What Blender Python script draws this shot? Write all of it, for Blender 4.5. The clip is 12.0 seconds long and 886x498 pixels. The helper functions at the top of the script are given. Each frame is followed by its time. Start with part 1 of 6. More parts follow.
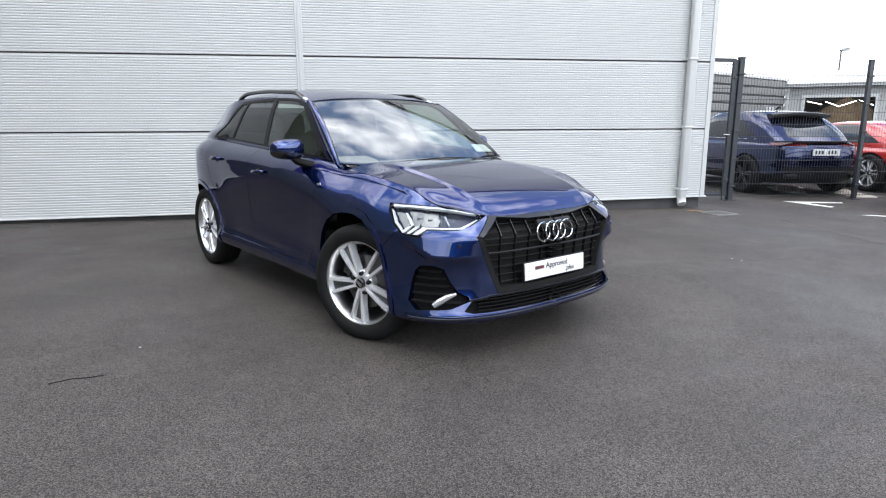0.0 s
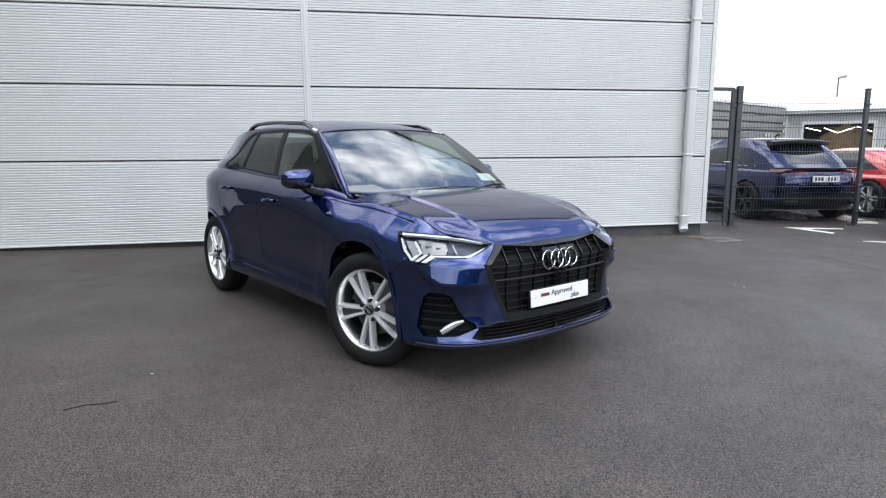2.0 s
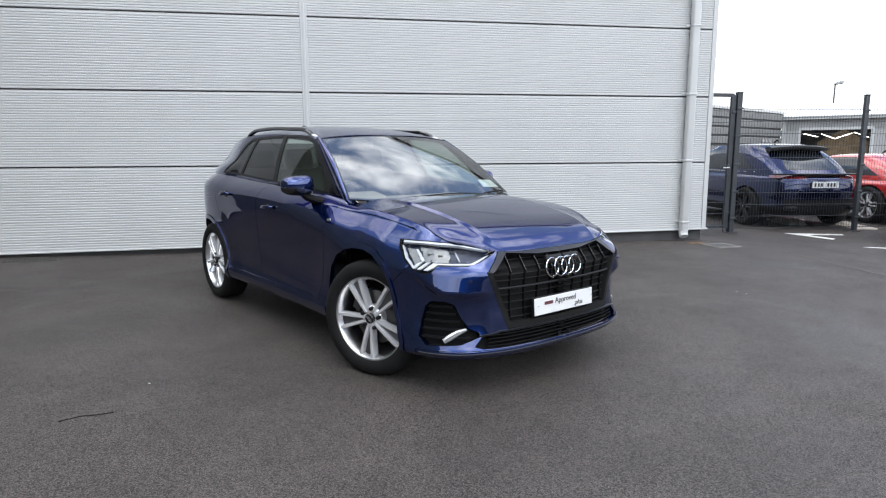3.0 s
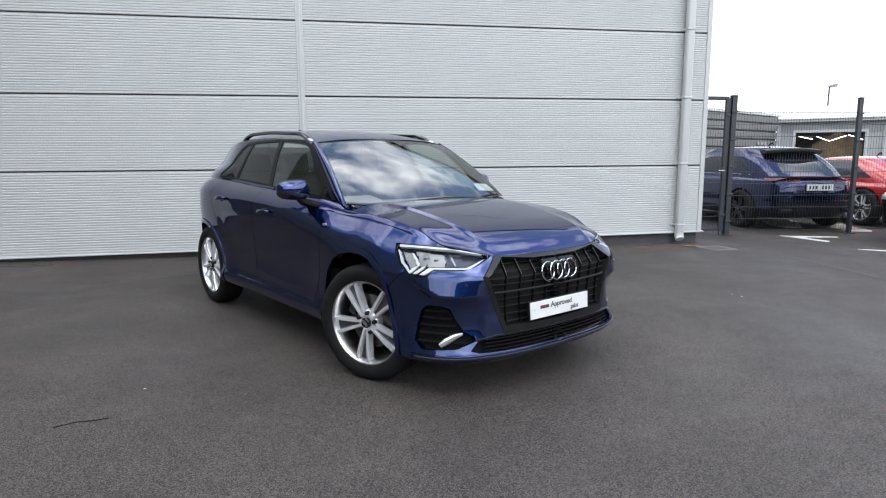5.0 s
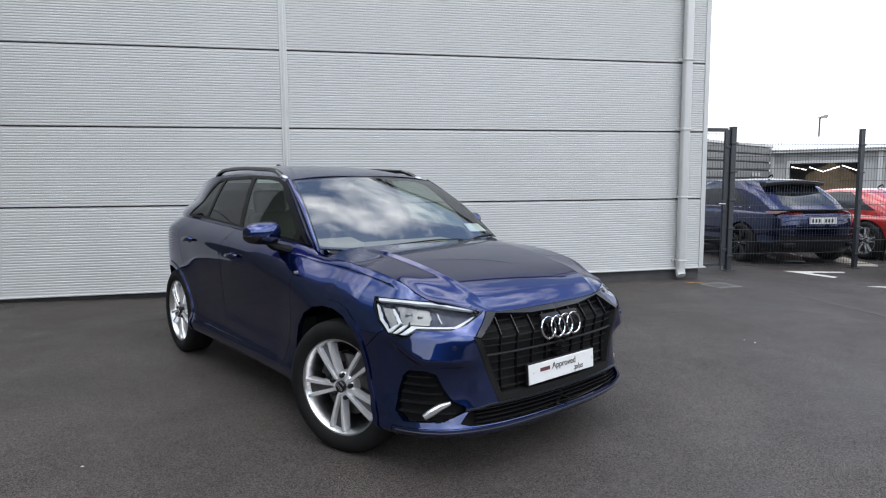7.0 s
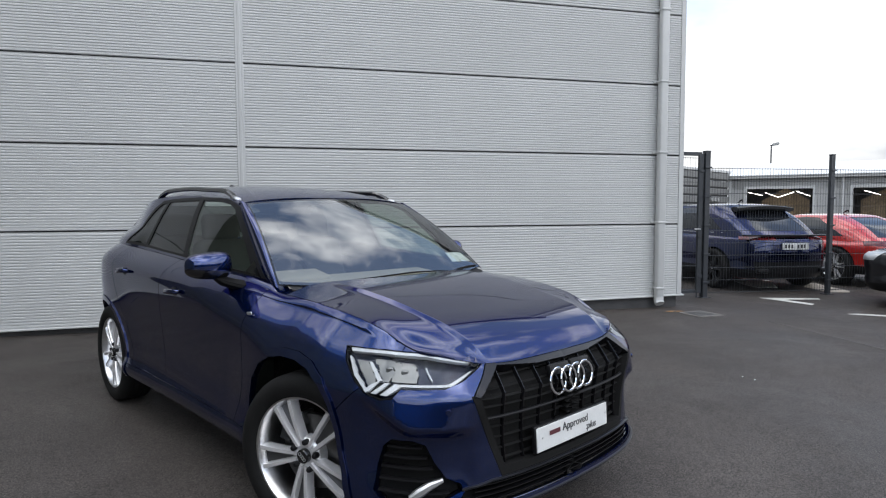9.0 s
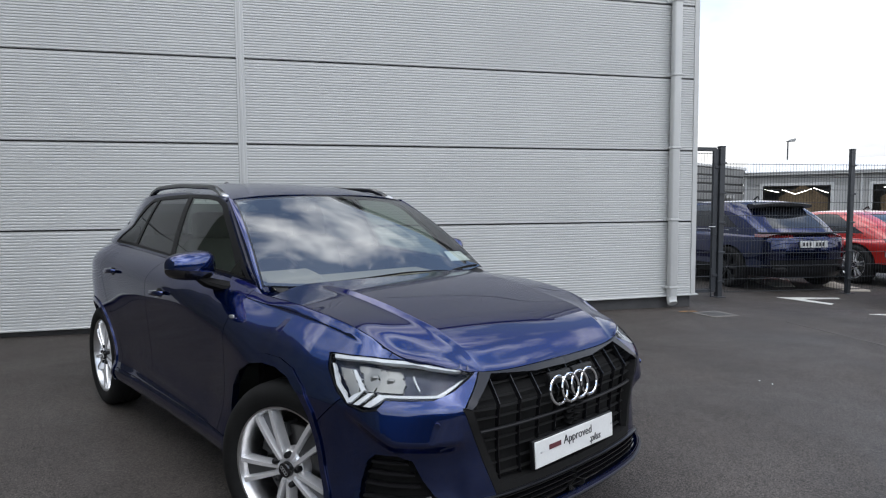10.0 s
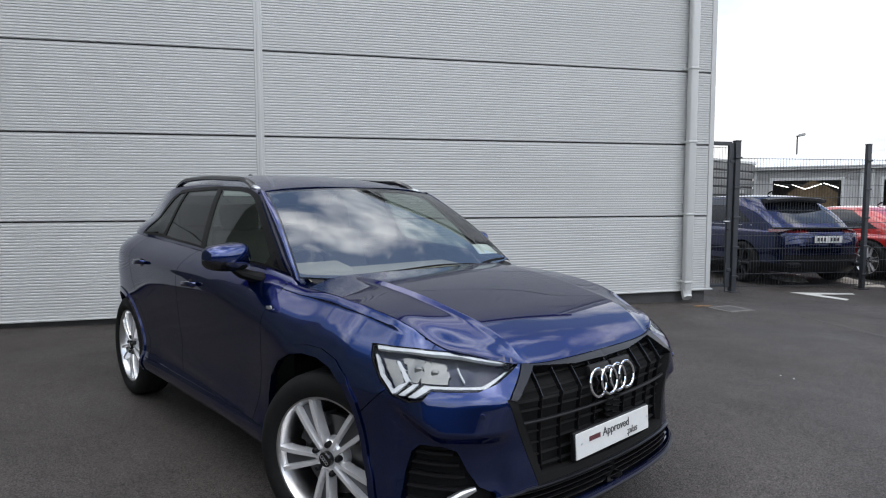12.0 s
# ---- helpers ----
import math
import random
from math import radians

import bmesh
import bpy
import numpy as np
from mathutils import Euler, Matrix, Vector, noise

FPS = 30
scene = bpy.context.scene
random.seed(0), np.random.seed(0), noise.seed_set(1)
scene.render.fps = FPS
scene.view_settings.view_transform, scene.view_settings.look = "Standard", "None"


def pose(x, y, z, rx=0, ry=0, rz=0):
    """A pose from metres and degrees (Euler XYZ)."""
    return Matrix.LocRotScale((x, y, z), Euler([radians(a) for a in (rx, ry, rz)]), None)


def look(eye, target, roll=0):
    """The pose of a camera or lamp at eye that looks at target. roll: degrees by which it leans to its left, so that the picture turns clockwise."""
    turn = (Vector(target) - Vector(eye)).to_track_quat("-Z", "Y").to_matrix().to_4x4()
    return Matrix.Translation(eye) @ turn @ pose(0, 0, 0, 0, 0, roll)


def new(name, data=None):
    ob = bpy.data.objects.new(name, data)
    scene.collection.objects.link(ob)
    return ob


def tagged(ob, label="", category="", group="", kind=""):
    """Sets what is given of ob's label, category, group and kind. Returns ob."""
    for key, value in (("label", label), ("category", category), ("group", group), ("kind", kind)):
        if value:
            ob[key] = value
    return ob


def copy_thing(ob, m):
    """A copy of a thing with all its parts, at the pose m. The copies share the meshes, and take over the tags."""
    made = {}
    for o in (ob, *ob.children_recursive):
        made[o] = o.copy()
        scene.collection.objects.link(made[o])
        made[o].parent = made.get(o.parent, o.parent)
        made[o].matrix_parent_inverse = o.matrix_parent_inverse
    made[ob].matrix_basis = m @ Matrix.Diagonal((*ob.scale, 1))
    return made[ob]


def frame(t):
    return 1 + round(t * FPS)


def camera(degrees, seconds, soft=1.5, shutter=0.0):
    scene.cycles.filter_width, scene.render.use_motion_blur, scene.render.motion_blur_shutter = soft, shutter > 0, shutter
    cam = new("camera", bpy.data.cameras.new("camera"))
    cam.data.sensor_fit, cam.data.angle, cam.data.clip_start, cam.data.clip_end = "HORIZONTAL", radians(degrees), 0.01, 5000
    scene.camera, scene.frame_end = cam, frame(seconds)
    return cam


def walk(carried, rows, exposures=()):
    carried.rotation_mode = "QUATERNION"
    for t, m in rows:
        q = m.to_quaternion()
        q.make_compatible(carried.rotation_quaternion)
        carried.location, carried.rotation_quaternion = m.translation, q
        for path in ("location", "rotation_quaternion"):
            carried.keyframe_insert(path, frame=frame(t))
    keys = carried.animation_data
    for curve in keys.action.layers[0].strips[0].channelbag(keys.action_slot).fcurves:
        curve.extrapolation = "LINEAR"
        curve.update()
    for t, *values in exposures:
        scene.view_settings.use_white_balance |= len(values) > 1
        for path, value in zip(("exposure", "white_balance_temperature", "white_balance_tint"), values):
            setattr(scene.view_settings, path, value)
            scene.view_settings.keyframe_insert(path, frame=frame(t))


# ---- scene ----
cam = camera(71.6, 12.0, soft=1.15)
METRES, EYE, TILT, LEAN, TURN = 8.0, 1.5, 0.0, 0.0, 0.0
PATH = [
    (0, (-0.879, -4.086, 1.319), (-0.54, -2.157, 0.914), 0.1),
    (0.5, (-0.9, -4.099, 1.339), (-0.56, -2.168, 0.944), -0.0),
    (1, (-0.902, -4.133, 1.347), (-0.57, -2.197, 0.969), 0.1),
    (1.5, (-0.916, -4.126, 1.349), (-0.581, -2.185, 1.001), -0.0),
    (2, (-0.923, -4.154, 1.348), (-0.588, -2.209, 1.024), 0.0),
    (2.5, (-0.931, -4.126, 1.35), (-0.586, -2.181, 1.037), 0.2),
    (3, (-0.941, -4.101, 1.351), (-0.598, -2.155, 1.045), 0.0),
    (5, (-0.937, -4.104, 1.36), (-0.583, -2.159, 1.063), -0.1),
    (5.5, (-0.928, -4.083, 1.402), (-0.568, -2.137, 1.111), 0.1),
    (6, (-0.929, -4.032, 1.427), (-0.563, -2.083, 1.166), 0.2),
    (6.5, (-0.892, -3.896, 1.414), (-0.514, -1.946, 1.183), -0.0),
    (7, (-0.812, -3.667, 1.417), (-0.436, -1.713, 1.215), -0.2),
    (9, (-0.819, -3.101, 1.418), (-0.316, -1.169, 1.293), -0.0),
    (9.5, (-0.727, -2.986, 1.416), (-0.241, -1.05, 1.289), -0.1),
    (10, (-0.689, -2.939, 1.406), (-0.226, -0.998, 1.277), -0.2),
    (10.5, (-0.663, -2.921, 1.41), (-0.22, -0.976, 1.273), -0.2),
    (11, (-0.675, -2.929, 1.41), (-0.237, -0.982, 1.27), -0.3),
    (11.5, (-0.73, -2.941, 1.408), (-0.279, -0.998, 1.262), 0.0),
    (12, (-0.832, -2.92, 1.405), (-0.384, -0.977, 1.254), 0.1),
]
walk(cam, [(t, look(eye, target, roll)) for t, eye, target, roll in PATH], exposures=[(0, 0.12), (2.5, -0.10), (6.5, -0.34), (9, -0.70), (12, -0.70)])

# ---- world, sun and light ----
def link_nodes(nt, *pairs):
    for a, b in pairs:
        nt.links.new(a, b)


def add_node(nt, kind, operation="", **values):
    node = nt.nodes.new(kind)
    if operation:
        node.operation = operation
    for key, value in values.items():
        node.inputs[key.replace("_", " ")].default_value = value
    return node


def ramp_node(nt, *stops):
    node = nt.nodes.new("ShaderNodeValToRGB")
    while len(node.color_ramp.elements) < len(stops):
        node.color_ramp.elements.new(0.5)
    for e, (p, c) in zip(node.color_ramp.elements, stops):
        e.position, e.color = p, (*c, 1) if len(c) == 3 else c
    return node


SUN_UP, SUN_ROUND = radians(50), radians(150)
world = bpy.data.worlds.new("sky")
scene.world = world
world.use_nodes = True
nt = world.node_tree
nt.nodes.clear()
sky = nt.nodes.new("ShaderNodeTexSky")
sky.sky_type, sky.sun_disc, sky.sun_elevation, sky.sun_rotation = "NISHITA", False, SUN_UP, SUN_ROUND
coords = nt.nodes.new("ShaderNodeTexCoord")
stretch = add_node(nt, "ShaderNodeMapping")
stretch.inputs["Scale"].default_value = (1.0, 1.0, 2.2)
puffs = add_node(nt, "ShaderNodeTexNoise", Scale=2.1, Detail=6.0, Roughness=0.52, Distortion=0.35)
cover = ramp_node(nt, (0.425, (0.03, 0.03, 0.03)), (0.60, (1, 1, 1)))
greys = add_node(nt, "ShaderNodeTexNoise", Scale=3.4, Detail=5.0, Roughness=0.6)
tones = ramp_node(nt, (0.3, (10.0, 10.6, 11.5)), (0.7, (27, 27, 26.5)))
toward = add_node(nt, "ShaderNodeVectorMath", operation="DOT_PRODUCT")
toward.inputs[1].default_value = (math.sin(SUN_ROUND) * math.cos(SUN_UP), math.cos(SUN_ROUND) * math.cos(SUN_UP), math.sin(SUN_UP))
glow = add_node(nt, "ShaderNodeMapRange", From_Min=0.1, From_Max=1.0, To_Min=1.0, To_Max=1.7)
height = nt.nodes.new("ShaderNodeSeparateXYZ")
haze = add_node(nt, "ShaderNodeMapRange", From_Min=0.12, From_Max=0.46, To_Min=1.0, To_Max=0.0)
veil = add_node(nt, "ShaderNodeMath", operation="MAXIMUM")
link_nodes(nt, (coords.outputs["Generated"], height.inputs[0]), (height.outputs["Z"], haze.inputs[0]), (haze.outputs[0], veil.inputs[0]), (cover.outputs[0], veil.inputs[1]))
lit = add_node(nt, "ShaderNodeVectorMath", operation="SCALE")
# an overcast sky is brighter overhead than at the horizon
overcast = add_node(nt, "ShaderNodeMapRange", From_Min=0.0, From_Max=1.0, To_Min=0.58, To_Max=1.55)
thick = add_node(nt, "ShaderNodeMath", operation="MULTIPLY")
link_nodes(nt, (height.outputs["Z"], overcast.inputs[0]), (glow.outputs[0], thick.inputs[0]), (overcast.outputs[0], thick.inputs[1]))
link_nodes(nt, (coords.outputs["Generated"], toward.inputs[0]), (toward.outputs["Value"], glow.inputs[0]), (tones.outputs[0], lit.inputs[0]), (thick.outputs[0], lit.inputs["Scale"]))
blend = nt.nodes.new("ShaderNodeMix")
blend.data_type = "RGBA"
deep = add_node(nt, "ShaderNodeVectorMath", operation="SCALE", Scale=2.9)
back = add_node(nt, "ShaderNodeBackground", Strength=0.15)
out = nt.nodes.new("ShaderNodeOutputWorld")
link_nodes(nt, (coords.outputs["Generated"], stretch.inputs["Vector"]), (stretch.outputs[0], puffs.inputs["Vector"]), (stretch.outputs[0], greys.inputs["Vector"]),
           (puffs.outputs[0], cover.inputs[0]), (greys.outputs[0], tones.inputs[0]), (veil.outputs[0], blend.inputs["Factor"]), (sky.outputs[0], deep.inputs[0]), (deep.outputs[0], blend.inputs["A"]),
           (lit.outputs[0], blend.inputs["B"]), (blend.outputs["Result"], back.inputs["Color"]), (back.outputs[0], out.inputs[0]))
sun = new("sun", bpy.data.lights.new("sun", "SUN"))
sun.data.energy, sun.data.angle, sun.data.color = 0.4, radians(40), (1, 0.96, 0.9)
sun.matrix_world = look((0, 0, 30), Vector((0, 0, 30)) - Vector((math.sin(SUN_ROUND) * math.cos(SUN_UP), math.cos(SUN_ROUND) * math.cos(SUN_UP), math.sin(SUN_UP))))


# ---- materials ----
def material(name, base, rough=0.5, metal=0.0, grain=0.0, grain_size=0.01, bump=0.0, stain=0.0, stain_size=0.6, coat=0.0, spread=0.0, rough_spread=0.0, emit=0.0, spec=0.5, edge=None):
    """A painted or bare surface with fine grain, broad stains and a fine relief; sizes in metres."""
    m = bpy.data.materials.new(name)
    m.use_nodes = True
    nt = m.node_tree
    b = nt.nodes["Principled BSDF"]
    b.inputs["Base Color"].default_value = (*base, 1)
    b.inputs["Roughness"].default_value, b.inputs["Metallic"].default_value, b.inputs["Specular IOR Level"].default_value = rough, metal, spec
    b.inputs["Coat Weight"].default_value, b.inputs["Coat Roughness"].default_value = coat, 0.006
    b.inputs["Coat IOR"].default_value = 1.7
    if edge:
        b.inputs["Specular Tint"].default_value = (*edge, 1)
    if emit:
        b.inputs["Emission Color"].default_value, b.inputs["Emission Strength"].default_value = (*base, 1), emit
    at = nt.nodes.new("ShaderNodeTexCoord")
    here = at.outputs["Object"]
    fine = add_node(nt, "ShaderNodeTexNoise", Scale=1 / grain_size, Detail=3.0, Roughness=0.6)
    wide = add_node(nt, "ShaderNodeTexNoise", Scale=1 / stain_size, Detail=5.0, Roughness=0.62)
    link_nodes(nt, (here, fine.inputs["Vector"]), (here, wide.inputs["Vector"]))
    shade = None
    for tex, amount in ((fine, grain), (wide, stain)):
        if amount:
            step = add_node(nt, "ShaderNodeMapRange", From_Min=0.3, From_Max=0.7, To_Min=1 - amount, To_Max=1 + amount)
            nt.links.new(tex.outputs[0], step.inputs[0])
            if shade is None:
                shade = step.outputs[0]
            else:
                times = add_node(nt, "ShaderNodeMath", operation="MULTIPLY")
                link_nodes(nt, (shade, times.inputs[0]), (step.outputs[0], times.inputs[1]))
                shade = times.outputs[0]
    if spread:
        info = nt.nodes.new("ShaderNodeObjectInfo")
        step = add_node(nt, "ShaderNodeMapRange", To_Min=1 - spread, To_Max=1 + spread)
        times = add_node(nt, "ShaderNodeMath", operation="MULTIPLY")
        times.inputs[0].default_value = 1
        link_nodes(nt, (info.outputs["Random"], step.inputs[0]), (step.outputs[0], times.inputs[1]))
        if shade is not None:
            nt.links.new(shade, times.inputs[0])
        shade = times.outputs[0]
    if shade is not None:
        tone = add_node(nt, "ShaderNodeVectorMath", operation="SCALE")
        tone.inputs[0].default_value = base
        link_nodes(nt, (shade, tone.inputs["Scale"]), (tone.outputs[0], b.inputs["Base Color"]))
    if rough_spread:
        step = add_node(nt, "ShaderNodeMapRange", From_Min=0.3, From_Max=0.7, To_Min=max(rough - rough_spread, 0.02), To_Max=min(rough + rough_spread, 1))
        link_nodes(nt, (wide.outputs[0], step.inputs[0]), (step.outputs[0], b.inputs["Roughness"]))
    if bump:
        relief = add_node(nt, "ShaderNodeBump", Strength=0.6, Distance=bump)
        link_nodes(nt, (fine.outputs[0], relief.inputs["Height"]), (relief.outputs[0], b.inputs["Normal"]))
    return m


def glass(name, tint, gloss=0.03, head_on=0.04, shine_colour=(0.97, 0.98, 1)):
    """A pane: it lets light through by its tint and mirrors by its angle."""
    m = bpy.data.materials.new(name)
    m.use_nodes = True
    nt = m.node_tree
    nt.nodes.clear()
    see, shine, mix = add_node(nt, "ShaderNodeBsdfTransparent"), add_node(nt, "ShaderNodeBsdfGlossy", Roughness=gloss), nt.nodes.new("ShaderNodeMixShader")
    shine.inputs[0].default_value = (*shine_colour, 1)
    see.inputs[0].default_value = (*tint, 1)
    facing = add_node(nt, "ShaderNodeLayerWeight", Blend=0.5)
    steep = add_node(nt, "ShaderNodeMath", operation="POWER")
    steep.inputs[1].default_value = 5
    angle = add_node(nt, "ShaderNodeMapRange", To_Min=head_on, To_Max=1.0)
    out = nt.nodes.new("ShaderNodeOutputMaterial")
    link_nodes(nt, (facing.outputs["Facing"], steep.inputs[0]), (steep.outputs[0], angle.inputs[0]), (angle.outputs[0], mix.inputs[0]), (see.outputs[0], mix.inputs[1]), (shine.outputs[0], mix.inputs[2]), (mix.outputs[0], out.inputs[0]))
    return m


def asphalt_material():
    m = material("asphalt", (0.0515, 0.0447, 0.0405), 0.62, grain=0.95, grain_size=0.006, bump=0.006, stain=0.22, stain_size=1.1, spec=0.26)
    nt = m.node_tree
    b = nt.nodes["Principled BSDF"]
    at = nt.nodes.new("ShaderNodeTexCoord")
    damp = add_node(nt, "ShaderNodeTexNoise", Scale=0.55, Detail=6.0, Roughness=0.65, Distortion=0.4)
    wet = add_node(nt, "ShaderNodeMapRange", From_Min=0.38, From_Max=0.64, To_Min=0.72, To_Max=0.50)
    specks = add_node(nt, "ShaderNodeTexVoronoi", Scale=85.0)
    pick = ramp_node(nt, (0.0, (1, 1, 1)), (0.10, (0, 0, 0)))
    rare = add_node(nt, "ShaderNodeTexNoise", Scale=9.0, Detail=2.0)
    gate = ramp_node(nt, (0.52, (0, 0, 0)), (0.66, (1, 1, 1)))
    both = add_node(nt, "ShaderNodeMath", operation="MULTIPLY")
    lit = nt.nodes.new("ShaderNodeMix")
    lit.data_type = "RGBA"
    lit.inputs["B"].default_value = (0.15, 0.14, 0.13, 1)
    was = b.inputs["Base Color"].links[0].from_socket
    stones = add_node(nt, "ShaderNodeTexVoronoi", Scale=170.0)
    each = add_node(nt, "ShaderNodeMapRange", To_Min=0.2, To_Max=1.9)
    grey = nt.nodes.new("ShaderNodeSeparateColor")
    toned = add_node(nt, "ShaderNodeVectorMath", operation="SCALE")
    link_nodes(nt, (at.outputs["Object"], stones.inputs["Vector"]), (stones.outputs["Color"], grey.inputs[0]), (grey.outputs[0], each.inputs[0]), (was, toned.inputs[0]), (each.outputs[0], toned.inputs["Scale"]))
    was = toned.outputs[0]
    link_nodes(nt, (at.outputs["Object"], damp.inputs["Vector"]), (damp.outputs[0], wet.inputs[0]), (wet.outputs[0], b.inputs["Roughness"]), (at.outputs["Object"], specks.inputs["Vector"]),
               (specks.outputs["Distance"], pick.inputs[0]), (at.outputs["Object"], rare.inputs["Vector"]), (rare.outputs[0], gate.inputs[0]), (pick.outputs[0], both.inputs[0]),
               (gate.outputs[0], both.inputs[1]), (both.outputs[0], lit.inputs["Factor"]), (was, lit.inputs["A"]), (lit.outputs["Result"], b.inputs["Base Color"]))
    return m


ASPHALT = asphalt_material()
PAINT = material("blue_metallic_paint", (0.0024, 0.0195, 0.112), 0.22, 0.92, grain=0.25, grain_size=0.0015, coat=1.0, stain=0.05, stain_size=0.3, edge=(0.05, 0.12, 0.36))


def beaded(name, base):
    """The same paint under beads of rain."""
    m = material(name, base, 0.22, 0.92, coat=1.0, edge=(0.05, 0.12, 0.36))
    nt = m.node_tree
    b = nt.nodes["Principled BSDF"]
    at = nt.nodes.new("ShaderNodeTexCoord")
    drops = add_node(nt, "ShaderNodeTexVoronoi", Scale=110.0)
    dome = add_node(nt, "ShaderNodeMapRange", From_Min=0.0, From_Max=0.42, To_Min=1.0, To_Max=0.0)
    relief = add_node(nt, "ShaderNodeBump", Strength=0.8, Distance=0.002)
    link_nodes(nt, (at.outputs["Object"], drops.inputs["Vector"]), (drops.outputs["Distance"], dome.inputs[0]), (dome.outputs[0], relief.inputs["Height"]),
               (relief.outputs[0], b.inputs["Normal"]), (relief.outputs[0], b.inputs["Coat Normal"]))
    return m


WET_PAINT = beaded("rain_beaded_blue_paint", (0.0024, 0.0195, 0.112))
CLADDING = material("grey_white_cladding", (0.495, 0.505, 0.50), 0.42, grain=0.03, grain_size=0.02, stain=0.035, stain_size=1.1, spread=0.012, rough_spread=0.06)
TRIM = material("grey_flashing", (0.46, 0.47, 0.465), 0.42, stain=0.05, stain_size=0.5, grain=0.02)
JOINT = material("dark_joint_seal", (0.03, 0.03, 0.03), 0.8, grain=0.2)
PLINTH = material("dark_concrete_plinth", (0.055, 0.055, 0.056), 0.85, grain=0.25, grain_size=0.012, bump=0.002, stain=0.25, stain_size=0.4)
GLOSS_BLACK = material("gloss_black", (0.006, 0.006, 0.007), 0.16, coat=0.4, grain=0.1)
SATIN_BLACK = material("satin_black", (0.008, 0.008, 0.009), 0.42, grain=0.2, grain_size=0.004, bump=0.0004, spec=0.22)
TITAN = material("titanium_grey_trim", (0.022, 0.023, 0.027), 0.30, 0.6, grain=0.1, grain_size=0.003)
MATT_BLACK = material("matt_black_plastic", (0.007, 0.007, 0.007), 0.8, grain=0.2, spec=0.2)
RUBBER = material("tyre_rubber", (0.007, 0.007, 0.007), 0.72, spec=0.25, grain=0.3, grain_size=0.006, bump=0.001, stain=0.3, stain_size=0.08)
ALLOY = material("machined_alloy", (0.93, 0.93, 0.94), 0.24, 0.62, grain=0.05, grain_size=0.004, stain=0.06, stain_size=0.1)
BARREL = material("silver_rim_barrel", (0.66, 0.665, 0.67), 0.28, 1.0, grain=0.08, grain_size=0.004, stain=0.1, stain_size=0.06)
ALLOY_DARK = material("painted_alloy", (0.07, 0.072, 0.075), 0.35, 0.7, grain=0.08, grain_size=0.004)
STEEL = material("brake_steel", (0.09, 0.088, 0.086), 0.38, 0.9, grain=0.2, grain_size=0.004)
CHROME = material("chrome", (0.82, 0.83, 0.84), 0.09, 1.0, stain=0.03, stain_size=0.05)
SILVER = material("satin_silver", (0.60, 0.61, 0.62), 0.32, 0.8, grain=0.06, grain_size=0.003)
WHITE = material("white_plate", (0.64, 0.65, 0.64), 0.4, grain=0.03, grain_size=0.01, stain=0.05, stain_size=0.1)
LIGHT_GUIDE = material("white_light_guide", (0.56, 0.58, 0.59), 0.25, emit=0.02, stain=0.08, stain_size=0.02)
REFLECTOR = material("lamp_reflector", (0.215, 0.218, 0.212), 0.30, 0.85, grain=0.10, grain_size=0.02)
LAMP_HOUSING = material("lamp_housing", (0.016, 0.022, 0.042), 0.20, 0.35, grain=0.25, grain_size=0.012)
INK = material("dark_print", (0.03, 0.03, 0.032), 0.6, grain=0.1)
INK_RED = material("red_print", (0.09, 0.02, 0.026), 0.6, grain=0.1)
CLOTH = material("dark_seat_cloth", (0.10, 0.10, 0.10), 0.9, grain=0.3, grain_size=0.004, bump=0.001)
# pale base mixes dust with the sky light on a black dashboard
DASH = material("lit_dusty_dashboard_vinyl", (0.42, 0.37, 0.30), 0.7, grain=0.2, grain_size=0.004, bump=0.0006)
SPOKE_WEB = material("grey_web_alloy", (0.07, 0.071, 0.073), 0.42, 0.5, grain=0.1, grain_size=0.004)
PALE = material("pale_card", (0.70, 0.74, 0.72), 0.6, grain=0.04, stain=0.08, stain_size=0.03)
SCREEN_GLASS = glass("windscreen_glass", (0.68, 0.73, 0.70), 0.004, 0.20)
SIDE_GLASS = glass("green_side_glass", (0.46, 0.55, 0.48), 0.012, 0.10)
PRIVACY_GLASS = glass("privacy_glass", (0.16, 0.17, 0.17), 0.012, 0.05)
LAMP_GLASS = glass("lamp_glass", (0.94, 0.95, 0.96), 0.01, 0.04, (0.26, 0.27, 0.29))
FENCE_GREY = material("anthracite_coating", (0.030, 0.034, 0.040), 0.45, grain=0.1, grain_size=0.01, stain=0.15, stain_size=0.2)
ROAD_PAINT = material("worn_white_road_paint", (0.52, 0.52, 0.49), 0.7, grain=0.3, grain_size=0.02, stain=0.2, stain_size=0.2, bump=0.001)
WORN_JOINT = material("worn_asphalt_joint", (0.090, 0.083, 0.078), 0.8, grain=0.5, grain_size=0.008, stain=0.45, stain_size=0.12)
IRON = material("cast_iron", (0.09, 0.088, 0.085), 0.55, 0.5, grain=0.25, grain_size=0.008, bump=0.001)
CONCRETE = material("pale_concrete", (0.14, 0.13, 0.12), 0.85, grain=0.18, grain_size=0.01, stain=0.2, stain_size=0.15, bump=0.001)

# colours of unseen walls, added for what the car mirrors
YARD_WALL = material("dark_brick", (0.05, 0.042, 0.038), 0.85, grain=0.2, grain_size=0.05, stain=0.3, stain_size=2.0)

FAR_WALL = material("unseen_green_grey_wall", (0.11, 0.118, 0.092), 0.85, grain=0.2, grain_size=0.05, stain=0.35, stain_size=1.2)


# ---- makers ----
def finish(mesh, mat, angle=38):
    mesh.materials.append(mat)
    mesh.polygons.foreach_set("use_smooth", [True] * len(mesh.polygons))
    mesh.set_sharp_from_angle(angle=radians(angle))
    return mesh


